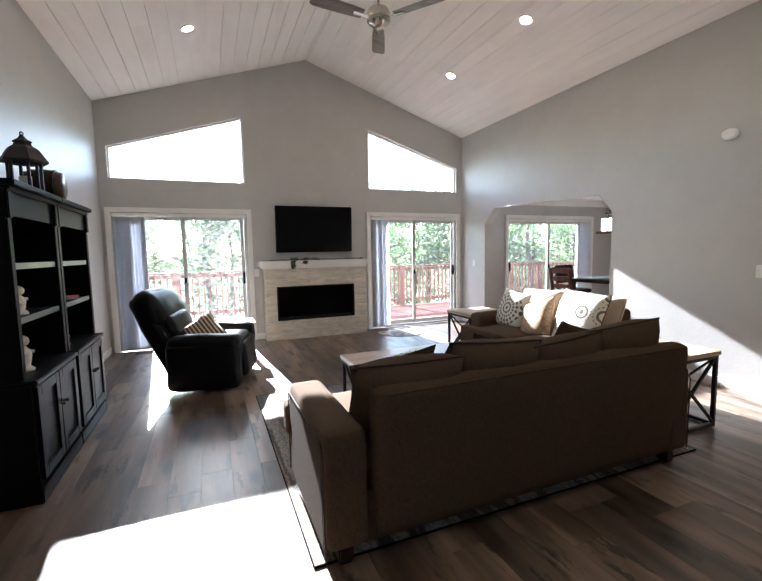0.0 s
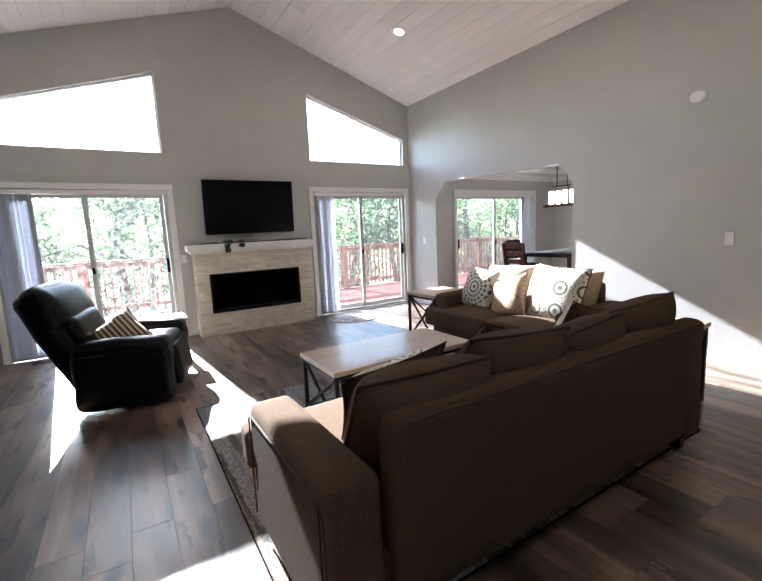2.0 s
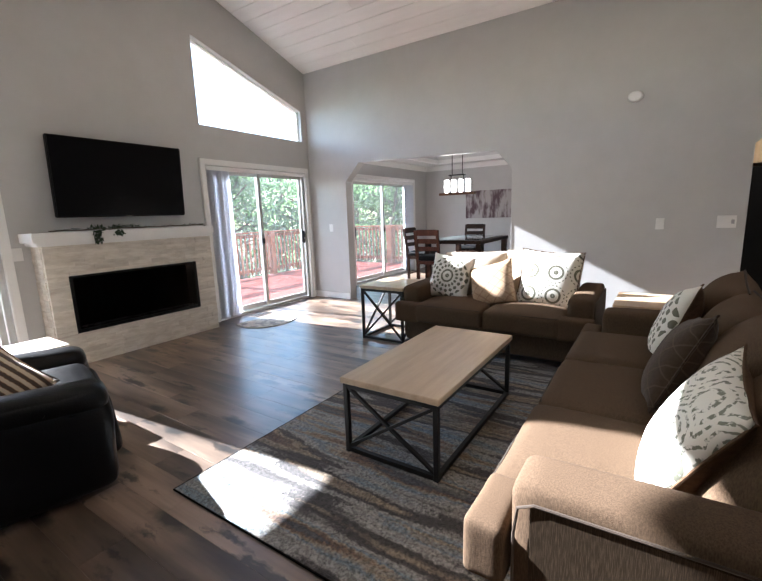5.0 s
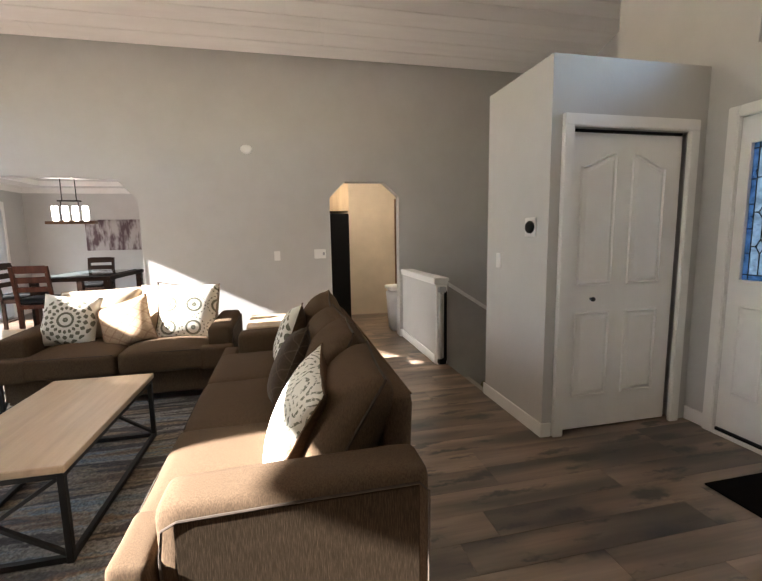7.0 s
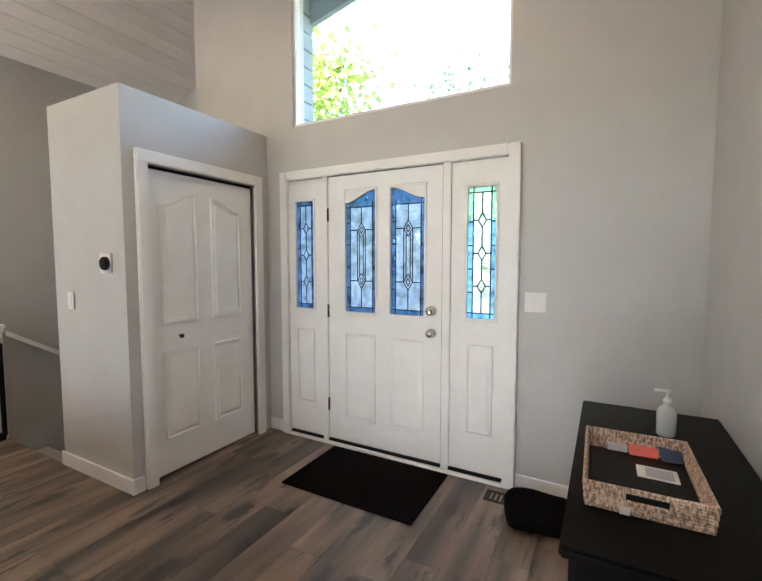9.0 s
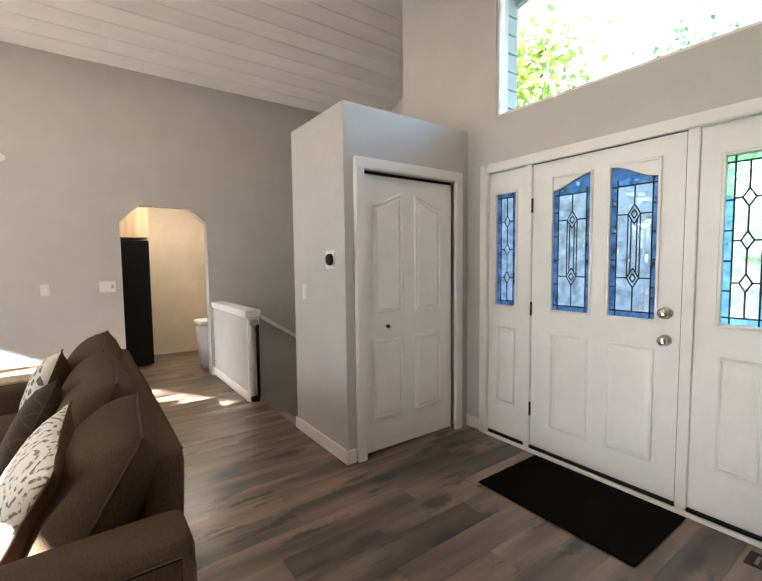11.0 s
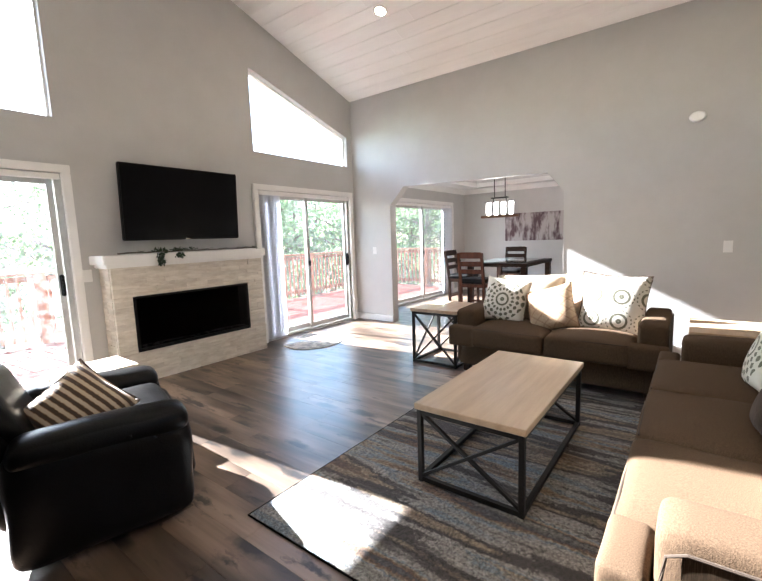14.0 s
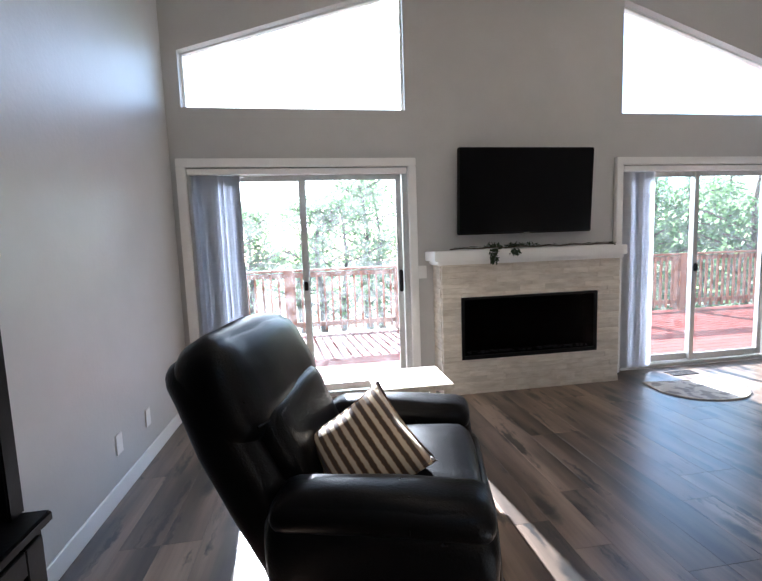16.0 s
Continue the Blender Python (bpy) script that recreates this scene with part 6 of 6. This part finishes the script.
for a, b in ((0.01, 0.395), (0.405, 0.79)):
    d = part("door", box(a, b, 0.402, 0.421, 1.80, 2.38, 0.004), MAPLE, cb)
    part("door_panel", box(a + 0.05, b - 0.05, 0.4215, 0.428, 1.85, 2.33, 0.003), MAPLE, d)
    x = 0.365 if a < 0.2 else 0.435
    part("handle", bar((x, 0.436, 1.83), (x, 0.436, 1.92), 0.01), BLACKP, d)
tb = thing("trash_can", pose(5.62, 0.89, 0), "pale grey tapered plastic trash can with lid", "trash can")
bm = box(-0.15, 0.15, -0.13, 0.13, 0.0, 0.60, 0.03, 3)
for v in bm.verts:
    k = 0.74 + 0.26 * v.co.z / 0.60
    v.co.x, v.co.y = v.co.x * k, v.co.y * k
part("body", bm, mat("pale_bin_plastic", (0.66, 0.66, 0.68), 0.4, scale=(6, 6, 6)), tb, smooth=True)
part("lid", soft(0.32, 0.28, 0.06, 0.025, 0.015, cuts=6, m=pose(0, 0, 0.632)), WHITE, tb, "pale domed lid", True)
kd = tagged(thing("door_kitchen", pose(7.02, 0.12, 0), "brown wooden door standing ajar in the kitchen passage", "door"), kind="structure")
dl = part("door_leaf", box(-0.02, 0.02, -0.36, 0.42, 0.01, 2.03, 0.004), BROWNDOOR, kd)
bm = lathe([(0.025, 0), (0.012, 0.012), (0.012, 0.03), (0.028, 0.045), (0.02, 0.06), (0.003, 0.062)], 16)
bmesh.ops.transform(bm, matrix=pose(-0.02, 0.34, 0.95, 0, -90, 0), verts=bm.verts)
part("knob", bm, BRASS, dl, "dark knob", True)
# added lamp: form and place are guessed, set to light the cabinet's west side
kl = thing("ceiling_lamp", pose(5.85, 1.05, 2.42), "guessed dome lamp added for the warm kitchen light", "ceiling light")
part("fitting", lathe([(0.15, -0.02), (0.15, 0.0)], 24), BRASS, kl)
part("dome", lathe([(0.01, -0.10), (0.07, -0.092), (0.12, -0.065), (0.145, -0.02)], 24), emitter("warm_dome", (1.0, 0.86, 0.68), 6.5), kl, "glowing frosted dome", True)

# ---- outside: deck, rail, trees ----
ground = structure("ground", bmesh.new(), SOIL, "sloping wooded ground", "ground")
bm = bmesh.new()
n = 40
gv = {}
for i in range(n + 1):
    for j in range(n + 1):
        u, v = (2 * i / n - 1), (2 * j / n - 1)
        x, y = 260 * math.copysign(abs(u) ** 2.2, u), 260 * math.copysign(abs(v) ** 2.2, v)
        d = max(0.0, y - 9)
        z = -2.4 - 0.06 * min(d, 60) + 0.5 * noise.noise((x * 0.08, y * 0.08, 0))
        if y < 2:
            z = -2.4 + 2.2 * min(1.0, (2 - y) / 1.5) if y > 0.5 else -0.25
        gv[i, j] = bm.verts.new((x, y, z))
for i in range(n):
    for j in range(n):
        bm.faces.new((gv[i, j], gv[i + 1, j], gv[i + 1, j + 1], gv[i, j + 1]))
bm.to_mesh(ground.data)
bm.free()

dk = tagged(thing("deck", pose(0, 0, -0.10), "red-stained timber deck behind the house", "deck"), kind="structure")
part("joist_frame", box(-4.0, 10.5, 7.60, 11.0, -0.20, -0.035), RAIL, dk)
bdm = finish("deck_board", box(-7.25, 7.25, -0.068, 0.068, -0.032, 0.0, 0.004, 1), DECK)
for k in range(24):
    ob = new("deck_board", bdm)
    ob.parent, ob.location = dk, (3.25, 7.67 + 0.1415 * k, 0)
rl = thing("deck_railing", pose(0, 0, -0.10), "redwood deck railing with square balusters", "railing")
part("top_rail", box(-4.0, 10.5, 10.88, 11.02, 1.08, 1.12, 0.006), RAIL, rl)
part("top_rail", box(10.36, 10.5, 7.6, 10.87, 1.08, 1.12, 0.006), RAIL, rl)
for z in (0.12, 0.98):
    part("rail", box(-4.0, 10.45, 10.93, 10.97, z, z + 0.085, 0.004), RAIL, rl)
    part("rail", box(10.41, 10.45, 7.6, 10.92, z, z + 0.085, 0.004), RAIL, rl)
pm = finish("post", box(-0.075, 0.075, -0.075, 0.075, 0.0, 1.10, 0.006), RAIL)
for x, y in [(-4 + 1.9 * k, 10.95) for k in range(8)] + [(10.43, 9.2), (10.43, 7.68), (10.43, 10.95)]:
    ob = new("post", pm)
    ob.parent, ob.location = rl, (x, y, 0)
bm_ = finish("baluster", box(-0.019, 0.019, -0.019, 0.019, 0.06, 1.06, 0.003, 1), RAIL)
for k in range(112):
    ob = new("baluster", bm_)
    ob.parent, ob.location = rl, (-3.95 + 0.128 * k, 10.912, 0)
for k in range(25):
    ob = new("baluster", bm_)
    ob.parent, ob.location = rl, (10.392, 7.75 + 0.128 * k, 0)


def broad_tree(name, seed, height, spread, leaves, mtl, label):
    rnd = random.Random(seed)
    t = thing(name, pose(0, 0, 0), label, "tree", "trees beyond the deck")
    bm = bmesh.new()
    trunk = [(0.12 * math.sin(k), 0.1 * math.cos(k * 1.3), height * 0.9 * k / 7) for k in range(8)]
    for a, b, k in zip(trunk, trunk[1:], range(8)):
        v = Vector(b) - Vector(a)
        m = Matrix.Translation((Vector(a) + Vector(b)) / 2) @ v.to_track_quat("Z", "Y").to_matrix().to_4x4()
        bmesh.ops.create_cone(bm, cap_ends=False, segments=7, radius1=0.16 * (1 - k / 8), radius2=0.16 * (1 - (k + 1) / 8) + 0.004, depth=v.length, matrix=m)
    ends = []
    for k in range(20):
        h = height * rnd.uniform(0.18, 0.9)
        a = rnd.uniform(0, 6.28)
        l = spread * rnd.uniform(0.5, 1.0) * (1.15 - h / height) * 1.3
        e = Vector((l * math.cos(a), l * math.sin(a), h + l * rnd.uniform(0.15, 0.5)))
        bar((0, 0, h), e, 0.045, bm=bm)
        ends.append((Vector((0, 0, h)), e))
    part("trunk", bm, BARK, t)
    bm = bmesh.new()
    clumps = [a.lerp(e, f) + Vector([rnd.gauss(0, 0.22) for _ in range(3)]) for a, e in ends for f in (0.45, 0.7, 0.9, 1.05)]
    for k in range(leaves):
        c = rnd.choice(clumps)
        p = c + Vector([rnd.gauss(0, 0.26) for _ in range(3)])
        leaf(bm, p, [rnd.uniform(-1, 1) for _ in range(3)], [rnd.uniform(-1, 1), rnd.uniform(-1, 1), 1.2], rnd.uniform(0.10, 0.2), 0.05)
    part("crown", bm, mtl, t)
    return t


def conifer(name, seed, height, spread, label):
    rnd = random.Random(seed)
    t = thing(name, pose(0, 0, 0), label, "tree", "trees beyond the deck")
    bm = cyl(0, 0, 0, height, 0.17, 0.02, 8)
    br = []
    for k in range(70):
        h = height * (0.12 + 0.86 * k / 70)
        a = rnd.uniform(0, 6.28)
        l = spread * (1.04 - h / height) * rnd.uniform(0.6, 1.1)
        e = Vector((l * math.cos(a), l * math.sin(a), h - l * 0.18))
        bar((0, 0, h), e, 0.028, bm=bm)
        br.append((Vector((0, 0, h)), e))
    part("trunk", bm, BARK, t)
    bm = bmesh.new()
    for a, e in br:
        for j in range(44):
            f = rnd.uniform(0.2, 1.05)
            p = a.lerp(e, f) + Vector((rnd.gauss(0, 0.08), rnd.gauss(0, 0.08), rnd.gauss(0, 0.05)))
            d = (e - a).normalized() + Vector([rnd.gauss(0, 0.6) for _ in range(3)])
            leaf(bm, p, d, (0.1, 0.1, 1), rnd.uniform(0.14, 0.28), 0.022)
    part("crown", bm, NEEDLE, t)
    return t


kinds = [broad_tree("broadleaf_tree", 1, 7.0, 2.6, 3300, LEAF, "bushy green broadleaf tree on the slope"), broad_tree("broadleaf_tree", 2, 6.0, 2.8, 3300, LEAF, "dense green broadleaf tree on the slope"),
         conifer("conifer", 3, 10.0, 2.6, "tall dark conifer on the slope"), broad_tree("broadleaf_tree", 4, 5.0, 2.2, 3600, YELLOWLEAF, "yellow-green sunlit broadleaf tree")]
rnd = random.Random(77)
spots = []
for k in range(40):
    x = -9 + 27 * k / 39 + rnd.uniform(-0.5, 0.5)
    y = rnd.uniform(15.0, 30.0)
    x = 2 + (x - 2) * (y / 15.0) ** 0.9
    kind = 2 if rnd.random() < 0.2 else rnd.choice((0, 1))
    top = (0.16 if x > 2.0 else 0.13) * (y - 2.5) + 1.4 + rnd.uniform(-0.8, 0.5)
    s = (top + 2.4 + 0.06 * (y - 9)) / (7.0, 6.0, 10.0, 5.0)[kind]
    spots.append((kind, x, y, -2.45 - 0.06 * (y - 9), s))
for k in range(12):
    spots.append((rnd.choice((3, 3, 0)), -7 + 1.6 * k + rnd.uniform(-0.4, 0.4), rnd.uniform(-17, -11), -0.3, rnd.uniform(0.75, 0.95)))
spots += [(3, 6.9, -6.8, -0.3, 1.5), (3, 9.6, -9.5, -0.3, 1.7), (0, -0.6, -10.0, -0.3, 0.95), (0, 1.6, -11.8, -0.3, 1.30), (1, 5.0, -13.0, -0.3, 1.35)]
for k in range(18):
    f = k / 17
    y = rnd.uniform(13, 24)
    x = 13 + 26 * f + rnd.uniform(-0.8, 0.8)
    kind = rnd.choice((0, 1, 1, 2))
    spots.append((kind, x, y, -2.45 - 0.06 * (y - 9), (0.15 * math.hypot(x, y - 2.5) + 1.6 + rnd.uniform(-0.8, 0.6) + 3.0) / (7.0, 6.0, 10.0, 5.0)[kind]))
used = set()
for kind, x, y, z, s in spots:
    m = pose(x, y, z, 0, 0, rnd.uniform(0, 360))
    if kind not in used:
        used.add(kind)
        ob = kinds[kind]
        ob.matrix_basis = m @ Matrix.Scale(s, 4)
    else:
        ob = copy_thing(kinds[kind], m)
        ob.scale = (s, s, s)
# wing of the house seen through the entry window
wg = thing("house_wing", pose(1.98, 0, 0), "grey-blue lap-sided house wing with white fascia", "house")
part("wall", box(0.03, 0.82, -0.86, -0.56, -0.3, 3.8), SIDING, wg)
for k in range(26):
    part("siding_board", box(0.0, 0.03, -0.86, -0.56, 0.15 * k, 0.15 * k + 0.14, 0.004, 1), SIDING, wg)
part("fascia", bar((0.1, -0.85, 3.62), (-1.9, -0.85, 4.08), 0.05, 0.2), SIDING, wg)


# ---- floor planks ----
bm = box(W, 2.945, S, N, -0.10, -0.012)
box(2.945, E, 0.80, N, -0.10, -0.012, bm=bm)
floor = structure("floor", bm, FLOORW, "rustic grey-brown wood plank floor with dark knots", "floor")
PLANK_W = 0.182
plank_mesh = {}


def plank_data(w, length):
    key = (round(w, 3), round(length, 2))
    if key not in plank_mesh:
        bm = bmesh.new()
        a, b = key[0] / 2 - 0.0002, key[1] / 2 - 0.0002
        lo = [bm.verts.new((x * a, y * b, -0.0012)) for x, y in ((-1, -1), (1, -1), (1, 1), (-1, 1))]
        hi = [bm.verts.new((x * (a - 0.0008), y * (b - 0.0008), 0.0)) for x, y in ((-1, -1), (1, -1), (1, 1), (-1, 1))]
        base = [bm.verts.new((x * a, y * b, -0.012)) for x, y in ((-1, -1), (1, -1), (1, 1), (-1, 1))]
        bm.faces.new(hi)
        for k in range(4):
            j = (k + 1) % 4
            bm.faces.new((lo[k], lo[j], hi[j], hi[k])), bm.faces.new((base[k], base[j], lo[j], lo[k]))
        plank_mesh[key] = finish("plank", bm, FLOORW)
    return plank_mesh[key]


def lay(x0, x1, y0, y1, parent, seed):
    rnd = random.Random(seed)
    x = x0
    while x < x1 - 0.01:
        w = min(PLANK_W, x1 - x)
        y = y0
        length = rnd.choice((0.3, 0.5, 0.7, 0.9, 1.1))
        while y < y1 - 0.001:
            yy = min(y1, y + length)
            if y1 - yy < 0.12:
                yy = y1
            ob = new("plank", plank_data(w, yy - y))
            ob.parent = parent
            ob.location = (x + w / 2, (y + yy) / 2, 0)
            y, length = yy, 1.24
        x += w


lay(W, 2.945, S, N, floor, 3)
lay(2.945, E, 0.80, N, floor, 4)
floor_2 = structure("floor_dining", box(E, 9.4, 2.8, N, -0.10, -0.012), DARKWOOD, "plank floor of the dining room", "floor")
lay(E, 9.35, 2.9, N, floor_2, 5)
floor_3 = structure("floor_kitchen", box(E, 7.9, -0.3, 2.8, -0.10, -0.012), DARKWOOD, "plank floor of the kitchen passage", "floor")
lay(E, 7.8, -0.25, 2.75, floor_3, 6)
